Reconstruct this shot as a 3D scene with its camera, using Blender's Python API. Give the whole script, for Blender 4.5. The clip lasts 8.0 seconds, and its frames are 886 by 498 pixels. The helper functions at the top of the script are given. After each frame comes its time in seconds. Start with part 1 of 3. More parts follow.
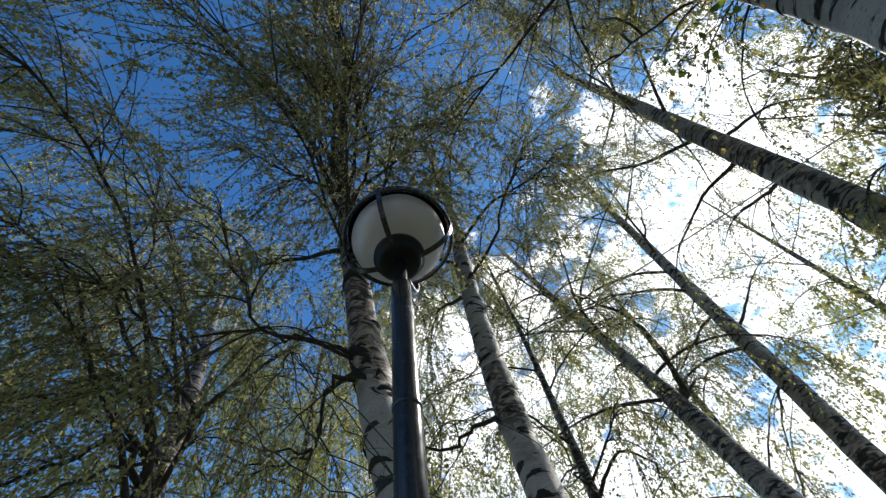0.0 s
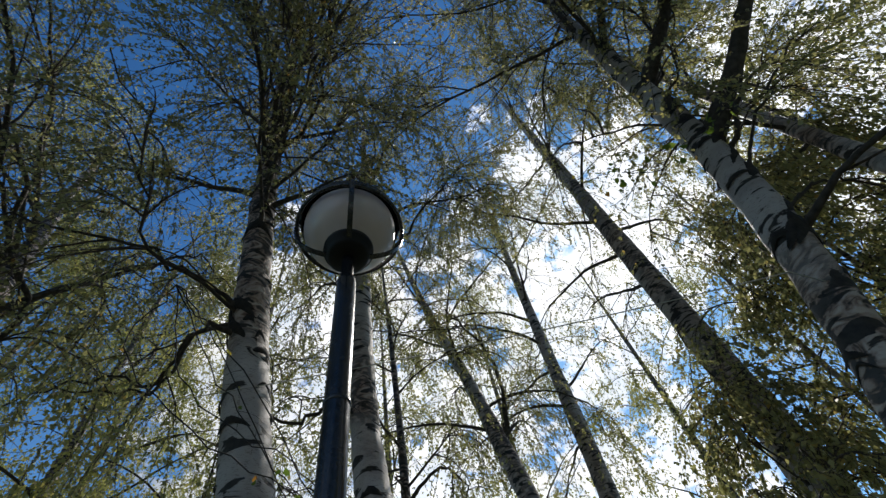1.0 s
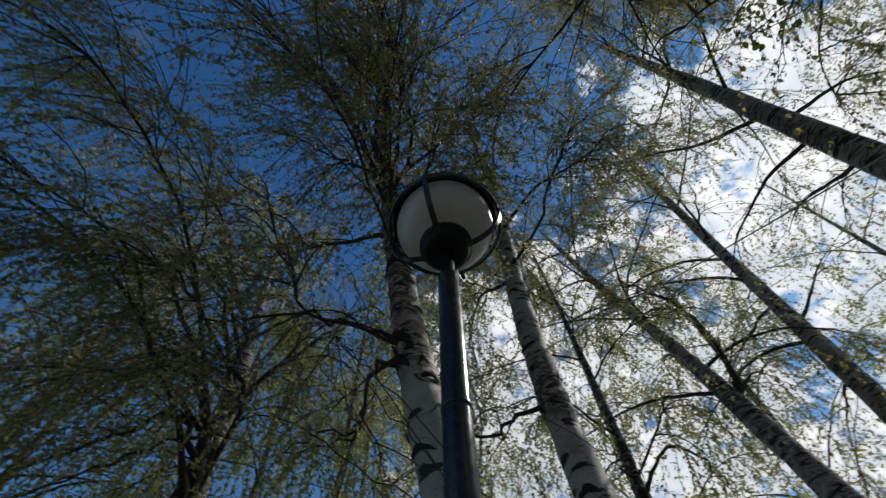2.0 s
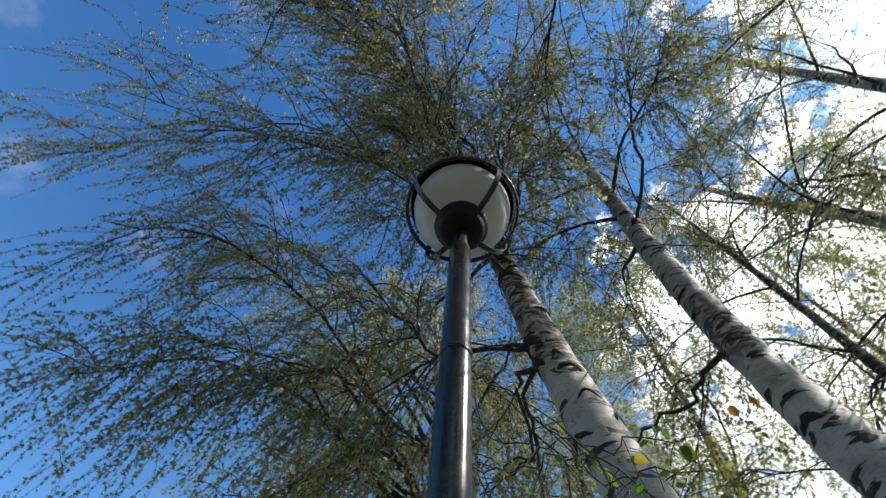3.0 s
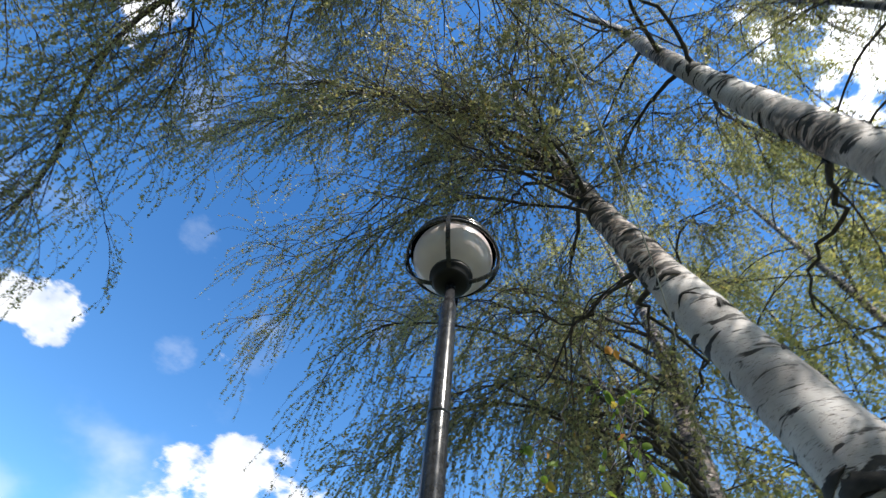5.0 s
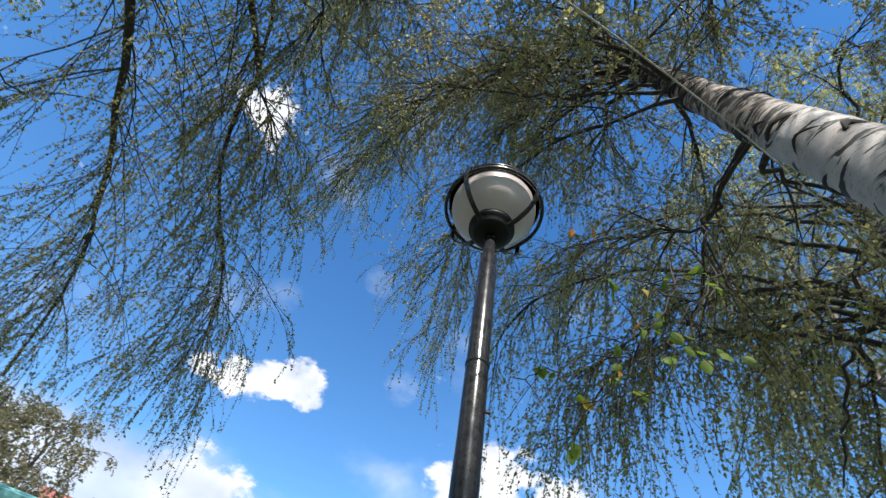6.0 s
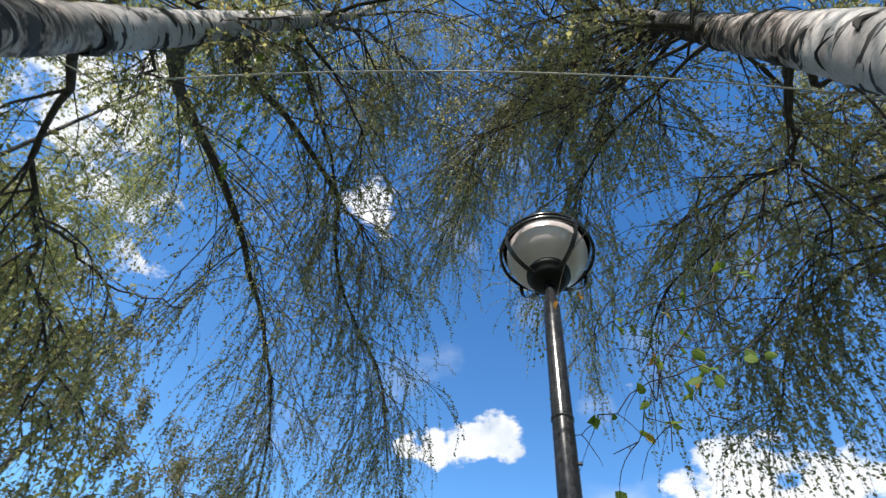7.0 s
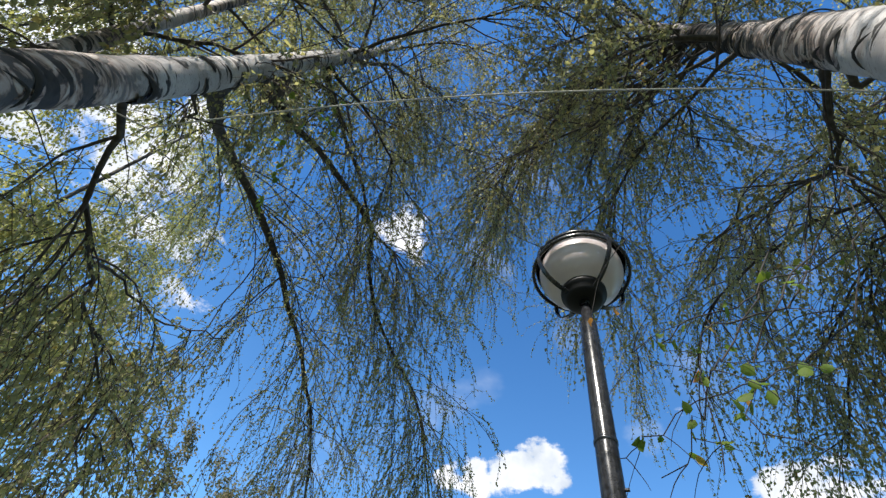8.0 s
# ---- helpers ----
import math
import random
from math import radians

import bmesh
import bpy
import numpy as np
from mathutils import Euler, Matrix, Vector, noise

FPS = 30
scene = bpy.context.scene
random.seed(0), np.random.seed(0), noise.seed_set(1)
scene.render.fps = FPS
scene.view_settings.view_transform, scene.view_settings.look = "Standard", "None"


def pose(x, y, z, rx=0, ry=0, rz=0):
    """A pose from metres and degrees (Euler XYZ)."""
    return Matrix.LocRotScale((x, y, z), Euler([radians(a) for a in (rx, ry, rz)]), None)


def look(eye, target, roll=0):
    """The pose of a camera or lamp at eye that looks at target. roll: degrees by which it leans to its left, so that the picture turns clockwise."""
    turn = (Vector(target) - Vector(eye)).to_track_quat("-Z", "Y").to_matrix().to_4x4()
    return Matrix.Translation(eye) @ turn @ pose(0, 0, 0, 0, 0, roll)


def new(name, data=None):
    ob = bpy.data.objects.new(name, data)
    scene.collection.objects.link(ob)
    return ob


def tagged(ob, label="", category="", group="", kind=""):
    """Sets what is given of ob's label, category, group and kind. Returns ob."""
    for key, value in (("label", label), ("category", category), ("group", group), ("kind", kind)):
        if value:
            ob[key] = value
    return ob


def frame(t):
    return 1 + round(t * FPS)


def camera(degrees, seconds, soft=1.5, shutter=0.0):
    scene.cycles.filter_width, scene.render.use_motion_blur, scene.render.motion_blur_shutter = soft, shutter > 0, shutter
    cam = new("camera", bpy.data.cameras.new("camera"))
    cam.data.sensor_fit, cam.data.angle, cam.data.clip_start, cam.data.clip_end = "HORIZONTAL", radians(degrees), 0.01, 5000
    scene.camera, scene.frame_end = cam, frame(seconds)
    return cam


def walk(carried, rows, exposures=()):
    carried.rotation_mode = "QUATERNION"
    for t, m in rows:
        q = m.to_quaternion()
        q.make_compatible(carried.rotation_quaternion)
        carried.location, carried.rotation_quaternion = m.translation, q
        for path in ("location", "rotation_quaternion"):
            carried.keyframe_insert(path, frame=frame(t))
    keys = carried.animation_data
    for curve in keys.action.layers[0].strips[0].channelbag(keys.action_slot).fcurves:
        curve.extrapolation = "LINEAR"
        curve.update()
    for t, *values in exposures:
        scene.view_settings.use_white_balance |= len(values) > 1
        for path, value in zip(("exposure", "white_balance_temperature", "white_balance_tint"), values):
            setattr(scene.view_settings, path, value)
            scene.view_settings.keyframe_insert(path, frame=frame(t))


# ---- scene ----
cam = camera(87.3, 8.0, soft=1.35, shutter=0.2)
walk(cam, [
    (0.0, pose(-0.479, -0.789, 1.686, 152.49, 6.11, -31.23)),
    (0.5, pose(-0.675, -0.722, 1.693, 150.27, 9.44, -39.09)),
    (1.0, pose(-0.803, -0.735, 1.651, 148.02, 7.50, -57.22)),
    (1.2, pose(-0.737, -0.698, 1.731, 148.96, 9.85, -57.86)),
    (1.5, pose(-0.673, -0.755, 1.700, 148.90, 7.50, -47.42)),
    (2.0, pose(-0.493, -0.767, 1.764, 150.50, 1.45, -29.34)),
    (2.2, pose(-0.468, -0.751, 1.754, 151.87, -0.71, -23.47)),
    (3.3, pose(0.285, -0.687, 1.656, 155.30, -2.84, 12.94)),
    (3.5, pose(0.400, -0.683, 1.659, 154.86, -3.09, 18.83)),
    (4.0, pose(0.578, -0.855, 1.632, 152.88, -4.83, 27.01)),
    (4.2, pose(0.615, -0.911, 1.601, 152.42, -4.35, 28.27)),
    (5.3, pose(1.094, -0.715, 1.495, 147.00, -4.20, 56.85)),
    (5.5, pose(1.110, -0.581, 1.500, 146.01, -5.11, 64.11)),
    (6.0, pose(1.145, -0.264, 1.550, 144.85, -8.05, 75.47)),
    (6.5, pose(1.300, -0.059, 1.555, 144.97, -7.88, 88.96)),
    (7.0, pose(1.448, 0.061, 1.528, 145.23, -7.21, 103.98)),
    (7.5, pose(1.446, 0.084, 1.525, 146.45, -8.51, 108.61)),
    (8.0, pose(1.436, 0.069, 1.521, 147.74, -9.35, 108.18)),
], exposures=[(0.0, 0.12), (0.5, -0.2), (1.0, -0.36), (1.6, -0.72), (2.2, -0.80), (3.3, 0.74), (4.2, 0.84), (5.3, 0.79), (6.5, 0.71), (8.0, 0.69)])

# ---- light ----
SUN_AZ, SUN_EL = radians(93.5), radians(48.5)
SUN_DIR = Vector((math.sin(SUN_AZ) * math.cos(SUN_EL), math.cos(SUN_AZ) * math.cos(SUN_EL), math.sin(SUN_EL)))
lamp_data = bpy.data.lights.new("sun", "SUN")
lamp_data.energy, lamp_data.angle, lamp_data.color = 5.0, radians(0.53), (1.0, 0.95, 0.87)
sun = new("sun", lamp_data)
sun.matrix_world = look(SUN_DIR * 60, (0, 0, 0))


def link(nt, a, b):
    nt.links.new(a, b)


def make_world():
    w = bpy.data.worlds.new("sky")
    scene.world = w
    w.use_nodes = True
    nt = w.node_tree
    nt.nodes.clear()
    out = nt.nodes.new("ShaderNodeOutputWorld")
    sky = nt.nodes.new("ShaderNodeTexSky")
    sky.sky_type = "NISHITA"
    sky.sun_disc = False
    sky.sun_elevation, sky.sun_rotation = SUN_EL, SUN_AZ
    sky.air_density, sky.dust_density, sky.ozone_density = 1.0, 0.4, 2.2
    bg = nt.nodes.new("ShaderNodeBackground")
    bg.inputs[1].default_value = 0.098
    tint = nt.nodes.new("ShaderNodeMix")
    tint.data_type, tint.blend_type = "RGBA", "MULTIPLY"
    tint.inputs[0].default_value = 1.0
    eye_dir = nt.nodes.new("ShaderNodeTexCoord")
    updown = nt.nodes.new("ShaderNodeSeparateXYZ")
    link(nt, eye_dir.outputs["Generated"], updown.inputs[0])
    deep = nt.nodes.new("ShaderNodeValToRGB")
    deep.color_ramp.elements[0].position, deep.color_ramp.elements[0].color = 0.30, (1.05, 1.64, 1.95, 1)
    deep.color_ramp.elements[1].position, deep.color_ramp.elements[1].color = 0.85, (0.50, 1.09, 1.57, 1)
    link(nt, updown.outputs[2], deep.inputs[0])
    link(nt, deep.outputs[0], tint.inputs[7])
    link(nt, sky.outputs[0], tint.inputs[6])
    link(nt, tint.outputs[2], bg.inputs[0])
    co = nt.nodes.new("ShaderNodeTexCoord")
    # cumulus clouds: direction, outer and inner angle in degrees
    clouds = [((-0.852, 0.235, 0.455), 8, 2.5), ((-0.809, 0.361, 0.43), 6, 1), ((-0.893, 0.235, 0.385), 9, 4), ((-0.817, -0.152, 0.556), 3.6, 1.0), ((-0.815, -0.190, 0.545), 3.2, 1.2), ((-0.811, -0.228, 0.536), 3.2, 1.2), ((-0.80, -0.285, 0.526), 2.8, 0.4),
              ((-0.787, -0.335, 0.516), 2.6, -1), ((-0.40, -0.38, 0.835), 6.5, -4), ((-0.234, -0.738, 0.633), 9, -6), ((-0.90, -0.271, 0.335), 7, -1),
              (tuple(SUN_DIR), 26, 8), ((0.93, 0.10, 0.35), 20, 8), ((0.54, 0.49, 0.69), 24, 10), ((0.72, 0.42, 0.55), 20, 9), ((0.5, 0.62, 0.6), 16, 7),
              ((0.14, -0.74, 0.65), 15, 2), ((-0.08, -0.70, 0.71), 10, 0), ((0.6, -0.35, 0.71), 8, -4), ((0.46, -0.50, 0.73), 13, 5), ((0.55, -0.6, 0.55), 22, 6)]
    last = None
    for d, far_, near_ in clouds:
        v = Vector(d).normalized()
        dot = nt.nodes.new("ShaderNodeVectorMath")
        dot.operation = "DOT_PRODUCT"
        link(nt, co.outputs["Generated"], dot.inputs[0])
        dot.inputs[1].default_value = v
        mr = nt.nodes.new("ShaderNodeMapRange")
        mr.inputs[1].default_value, mr.inputs[2].default_value = math.cos(radians(far_)), math.cos(radians(near_)) if near_ >= 0 else 2 - math.cos(radians(near_))
        link(nt, dot.outputs["Value"], mr.inputs[0])
        if last is None:
            last = mr.outputs[0]
        else:
            mx = nt.nodes.new("ShaderNodeMath")
            mx.operation = "MAXIMUM"
            link(nt, last, mx.inputs[0])
            link(nt, mr.outputs[0], mx.inputs[1])
            last = mx.outputs[0]
    nz = nt.nodes.new("ShaderNodeTexNoise")
    nz.inputs["Scale"].default_value, nz.inputs["Detail"].default_value, nz.inputs["Roughness"].default_value = 13.0, 10.0, 0.60
    flat = nt.nodes.new("ShaderNodeMapping")
    flat.inputs["Scale"].default_value = (1, 1, 1.7)
    link(nt, co.outputs["Generated"], flat.inputs["Vector"])
    link(nt, flat.outputs[0], nz.inputs["Vector"])
    ad = nt.nodes.new("ShaderNodeMath")
    ad.operation = "MULTIPLY_ADD"
    link(nt, nz.outputs[0], ad.inputs[0])
    ad.inputs[1].default_value = 7.0
    sb = nt.nodes.new("ShaderNodeMath")
    sb.operation = "SUBTRACT"
    gain = nt.nodes.new("ShaderNodeMath")
    gain.operation = "MULTIPLY"
    gain.inputs[1].default_value = 2.5
    link(nt, last, gain.inputs[0])
    link(nt, gain.outputs[0], sb.inputs[0])
    sb.inputs[1].default_value = 4.75
    link(nt, sb.outputs[0], ad.inputs[2])
    mask = nt.nodes.new("ShaderNodeMapRange")
    mask.interpolation_type = "SMOOTHSTEP"
    mask.inputs[1].default_value, mask.inputs[2].default_value = 0.0, 1.0
    link(nt, ad.outputs[0], mask.inputs[0])
    cl = nt.nodes.new("ShaderNodeBackground")
    shade = nt.nodes.new("ShaderNodeValToRGB")
    shade.color_ramp.elements[0].position, shade.color_ramp.elements[0].color = 0.30, (0.55, 0.62, 0.72, 1)
    shade.color_ramp.elements[1].position, shade.color_ramp.elements[1].color = 0.62, (0.98, 0.98, 1.0, 1)
    nz2 = nt.nodes.new("ShaderNodeTexNoise")
    nz2.inputs["Scale"].default_value, nz2.inputs["Detail"].default_value = 14.0, 6.0
    link(nt, co.outputs["Generated"], nz2.inputs["Vector"])
    link(nt, nz2.outputs[0], shade.inputs[0])
    link(nt, shade.outputs[0], cl.inputs[0])
    # clouds glow more towards the sun
    sd = nt.nodes.new("ShaderNodeVectorMath")
    sd.operation = "DOT_PRODUCT"
    link(nt, co.outputs["Generated"], sd.inputs[0])
    sd.inputs[1].default_value = SUN_DIR
    sm = nt.nodes.new("ShaderNodeMapRange")
    sm.interpolation_type = "SMOOTHERSTEP"
    sm.inputs[1].default_value, sm.inputs[2].default_value = 0.45, 1.0
    sm.inputs[3].default_value, sm.inputs[4].default_value = 0.78, 1.95
    link(nt, sd.outputs["Value"], sm.inputs[0])
    link(nt, sm.outputs[0], cl.inputs[1])
    mix = nt.nodes.new("ShaderNodeMixShader")
    link(nt, mask.outputs[0], mix.inputs[0])
    link(nt, bg.outputs[0], mix.inputs[1])
    link(nt, cl.outputs[0], mix.inputs[2])
    # a soft grey bank low over the roofs
    low_dir = nt.nodes.new("ShaderNodeVectorMath")
    low_dir.operation = "DOT_PRODUCT"
    link(nt, co.outputs["Generated"], low_dir.inputs[0])
    low_dir.inputs[1].default_value = (-0.865, -0.367, -0.342)
    low_rim = nt.nodes.new("ShaderNodeMapRange")
    low_rim.inputs[1].default_value, low_rim.inputs[2].default_value = math.cos(radians(47)), math.cos(radians(40))
    link(nt, low_dir.outputs["Value"], low_rim.inputs[0])
    billow = nt.nodes.new("ShaderNodeTexNoise")
    billow.inputs["Scale"].default_value, billow.inputs["Detail"].default_value = 4.0, 5.0
    link(nt, flat.outputs[0], billow.inputs["Vector"])
    both = nt.nodes.new("ShaderNodeMath")
    both.operation = "MULTIPLY_ADD"
    link(nt, billow.outputs[0], both.inputs[0])
    both.inputs[1].default_value = 1.6
    link(nt, low_rim.outputs[0], both.inputs[2])
    low_mask = nt.nodes.new("ShaderNodeMapRange")
    low_mask.interpolation_type = "SMOOTHSTEP"
    low_mask.inputs[1].default_value, low_mask.inputs[2].default_value = 0.92, 1.6
    low_mask.inputs[4].default_value = 0.85
    link(nt, both.outputs[0], low_mask.inputs[0])
    bank = nt.nodes.new("ShaderNodeBackground")
    bank_tone = nt.nodes.new("ShaderNodeValToRGB")
    bank_tone.color_ramp.elements[0].position, bank_tone.color_ramp.elements[0].color = 0.38, (0.36, 0.43, 0.56, 1)
    bank_tone.color_ramp.elements[1].position, bank_tone.color_ramp.elements[1].color = 0.62, (0.66, 0.70, 0.78, 1)
    link(nt, billow.outputs[0], bank_tone.inputs[0])
    link(nt, bank_tone.outputs[0], bank.inputs[0])
    mix2 = nt.nodes.new("ShaderNodeMixShader")
    link(nt, low_mask.outputs[0], mix2.inputs[0])
    link(nt, mix.outputs[0], mix2.inputs[1])
    link(nt, bank.outputs[0], mix2.inputs[2])
    # faint thin puffs
    puffs = None
    for d in ((-0.667, -0.073, 0.741), (-0.802, 0.032, 0.597)):
        near_puff = nt.nodes.new("ShaderNodeVectorMath")
        near_puff.operation = "DOT_PRODUCT"
        link(nt, co.outputs["Generated"], near_puff.inputs[0])
        near_puff.inputs[1].default_value = Vector(d).normalized()
        rim = nt.nodes.new("ShaderNodeMapRange")
        rim.interpolation_type = "SMOOTHSTEP"
        rim.inputs[1].default_value, rim.inputs[2].default_value = math.cos(radians(3.0)), math.cos(radians(0.0))
        link(nt, near_puff.outputs["Value"], rim.inputs[0])
        if puffs is None:
            puffs = rim.outputs[0]
        else:
            most = nt.nodes.new("ShaderNodeMath")
            most.operation = "MAXIMUM"
            link(nt, puffs, most.inputs[0])
            link(nt, rim.outputs[0], most.inputs[1])
            puffs = most.outputs[0]
    torn = nt.nodes.new("ShaderNodeTexNoise")
    torn.inputs["Scale"].default_value, torn.inputs["Detail"].default_value, torn.inputs["Roughness"].default_value = 30.0, 6.0, 0.6
    link(nt, flat.outputs[0], torn.inputs["Vector"])
    frayed = nt.nodes.new("ShaderNodeMath")
    frayed.operation = "MULTIPLY_ADD"
    link(nt, torn.outputs[0], frayed.inputs[0])
    frayed.inputs[1].default_value = 1.8
    link(nt, puffs, frayed.inputs[2])
    wisp = nt.nodes.new("ShaderNodeMapRange")
    wisp.interpolation_type = "SMOOTHSTEP"
    wisp.inputs[1].default_value, wisp.inputs[2].default_value, wisp.inputs[4].default_value = 1.25, 2.3, 0.22
    link(nt, frayed.outputs[0], wisp.inputs[0])
    mix3 = nt.nodes.new("ShaderNodeMixShader")
    link(nt, wisp.outputs[0], mix3.inputs[0])
    link(nt, mix2.outputs[0], mix3.inputs[1])
    link(nt, bank.outputs[0], mix3.inputs[2])
    link(nt, mix3.outputs[0], out.inputs[0])


make_world()


# ---- materials ----
def material(name, base, rough=0.6, metal=0.0, spec=0.5):
    m = bpy.data.materials.new(name)
    m.use_nodes = True
    b = m.node_tree.nodes["Principled BSDF"]
    b.inputs["Base Color"].default_value = (*base, 1)
    b.inputs["Roughness"].default_value = rough
    b.inputs["Metallic"].default_value = metal
    b.inputs["Specular IOR Level"].default_value = spec
    return m, m.node_tree, b


def noise_node(nt, scale, detail=4, stretch=(1, 1, 1), coord="Object", warp=0.0):
    co = nt.nodes.new("ShaderNodeTexCoord")
    mp = nt.nodes.new("ShaderNodeMapping")
    mp.inputs["Scale"].default_value = stretch
    nt.links.new(co.outputs[coord], mp.inputs["Vector"])
    nz = nt.nodes.new("ShaderNodeTexNoise")
    nz.inputs["Scale"].default_value, nz.inputs["Detail"].default_value = scale, detail
    nz.inputs["Distortion"].default_value = warp
    nt.links.new(mp.outputs[0], nz.inputs["Vector"])
    return nz.outputs[0]


def ramp(nt, fac, stops):
    r = nt.nodes.new("ShaderNodeValToRGB")
    els = r.color_ramp.elements
    while len(els) < len(stops):
        els.new(0.5)
    for e, (p, c) in zip(els, stops):
        e.position, e.color = p, (*c, 1)
    nt.links.new(fac, r.inputs[0])
    return r.outputs[0]


def mixc(nt, fac, a, b, mode="MIX"):
    m = nt.nodes.new("ShaderNodeMix")
    m.data_type, m.blend_type = "RGBA", mode
    for sock, v in ((m.inputs[0], fac), (m.inputs[6], a), (m.inputs[7], b)):
        if isinstance(v, (int, float)):
            sock.default_value = v
        elif isinstance(v, tuple):
            sock.default_value = (*v, 1)
        else:
            nt.links.new(v, sock)
    return m.outputs[2]


def bump(nt, bsdf, height, strength=0.4, dist=0.01):
    b = nt.nodes.new("ShaderNodeBump")
    b.inputs["Strength"].default_value, b.inputs["Distance"].default_value = strength, dist
    nt.links.new(height, b.inputs["Height"])
    nt.links.new(b.outputs[0], bsdf.inputs["Normal"])


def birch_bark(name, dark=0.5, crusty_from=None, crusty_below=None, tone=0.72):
    """White papery bark with fine dark dashes, black scars and rough grey stretches; dark: share of black; tone: dims
    the paper to stand in for shade.
    """
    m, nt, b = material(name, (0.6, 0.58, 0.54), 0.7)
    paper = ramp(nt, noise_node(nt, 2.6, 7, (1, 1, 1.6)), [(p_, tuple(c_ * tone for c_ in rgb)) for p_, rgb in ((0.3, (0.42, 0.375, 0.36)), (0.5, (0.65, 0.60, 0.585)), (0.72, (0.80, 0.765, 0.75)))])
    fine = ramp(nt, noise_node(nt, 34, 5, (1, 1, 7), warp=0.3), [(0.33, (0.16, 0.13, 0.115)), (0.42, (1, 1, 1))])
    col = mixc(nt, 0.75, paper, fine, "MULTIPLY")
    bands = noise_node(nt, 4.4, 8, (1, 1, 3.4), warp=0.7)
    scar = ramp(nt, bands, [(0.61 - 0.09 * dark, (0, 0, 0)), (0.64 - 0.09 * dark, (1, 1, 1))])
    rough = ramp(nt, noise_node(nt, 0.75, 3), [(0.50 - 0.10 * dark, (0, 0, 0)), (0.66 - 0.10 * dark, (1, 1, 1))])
    if crusty_from is not None or crusty_below is not None:
        co = nt.nodes.new("ShaderNodeTexCoord")
        sep = nt.nodes.new("ShaderNodeSeparateXYZ")
        nt.links.new(co.outputs["Object"], sep.inputs[0])
        wob = nt.nodes.new("ShaderNodeMath")
        wob.operation = "MULTIPLY_ADD"
        nt.links.new(noise_node(nt, 2.5, 4), wob.inputs[0])
        wob.inputs[1].default_value = 1.6
        nt.links.new(sep.outputs[2], wob.inputs[2])
        high = nt.nodes.new("ShaderNodeMapRange")
        if crusty_from is not None:
            high.inputs[1].default_value, high.inputs[2].default_value = crusty_from + 0.7, crusty_from + 1.05
        else:
            high.inputs[1].default_value, high.inputs[2].default_value = crusty_below + 0.95, crusty_below + 0.65
        nt.links.new(wob.outputs[0], high.inputs[0])
        rough = high.outputs[0]
    crust = ramp(nt, noise_node(nt, 5.5, 10, (1, 1, 1.7), warp=2.2), [(0.43, (0.014, 0.011, 0.010)), (0.47, (0.11, 0.066, 0.048)), (0.515, (0.30, 0.215, 0.175)), (0.64, (0.50, 0.43, 0.385))])
    col = mixc(nt, rough, col, mixc(nt, 0.88, col, crust))
    blk = ramp(nt, noise_node(nt, 30, 4), [(0.3, (0.007, 0.006, 0.006)), (0.7, (0.036, 0.030, 0.026))])
    col = mixc(nt, scar, col, blk)
    nt.links.new(col, b.inputs["Base Color"])
    bump(nt, b, col, 0.8, 0.012)
    return m


def bark(name, lo, hi):
    m, nt, b = material(name, hi, 0.85)
    nt.links.new(ramp(nt, noise_node(nt, 22, 5), [(0.3, lo), (0.7, hi)]), b.inputs["Base Color"])
    bump(nt, b, noise_node(nt, 60, 4), 0.5, 0.004)
    return m


def leaf_material(name, stops, through_=0.5, gloss=0.6, single=False):
    m = bpy.data.materials.new(name)
    m.use_nodes = True
    nt = m.node_tree
    nt.nodes.clear()
    out = nt.nodes.new("ShaderNodeOutputMaterial")
    geo = nt.nodes.new("ShaderNodeNewGeometry")
    own = nt.nodes.new("ShaderNodeObjectInfo")
    col = ramp(nt, own.outputs["Random"] if single else geo.outputs["Random Per Island"], stops)
    pr = nt.nodes.new("ShaderNodeBsdfPrincipled")
    pr.inputs["Roughness"].default_value = gloss
    pr.inputs["Specular IOR Level"].default_value = 0.3
    nt.links.new(col, pr.inputs["Base Color"])
    tr = nt.nodes.new("ShaderNodeBsdfTranslucent")
    nt.links.new(mixc(nt, 1.0, col, (1.30, 1.29, 0.86), "MULTIPLY"), tr.inputs[0])
    mx = nt.nodes.new("ShaderNodeMixShader")
    mx.inputs[0].default_value = through_
    nt.links.new(pr.outputs[0], mx.inputs[1])
    nt.links.new(tr.outputs[0], mx.inputs[2])
    nt.links.new(mx.outputs[0], out.inputs[0])
    return m


BARK = birch_bark("birch_bark", 0.52)
BARK_SCALY = birch_bark("scaly_birch_bark", 0.42, 4.2, tone=0.62)
# more black patches; paper dimmed to paint in the grey of backlit trunks
BARK_DARK = birch_bark("dimmed_birch_bark", 0.7, tone=0.6)
BARK_BLACK_FOOT = birch_bark("black_footed_birch_bark", 0.62, None, 3.5, tone=0.60)
# low tone paints the shade under the crowns into the bark
BARK_SHADED = birch_bark("shaded_birch_bark", 1.0, tone=0.25)
LIMB = bark("limb_bark", (0.018, 0.015, 0.013), (0.075, 0.062, 0.052))
SCAR = bark("scar_bark", (0.006, 0.005, 0.005), (0.032, 0.027, 0.023))
TWIG = bark("twig_bark", (0.034, 0.025, 0.022), (0.088, 0.066, 0.059))
SPRIG = bark("sprig_bark", (0.012, 0.009, 0.008), (0.035, 0.026, 0.021))
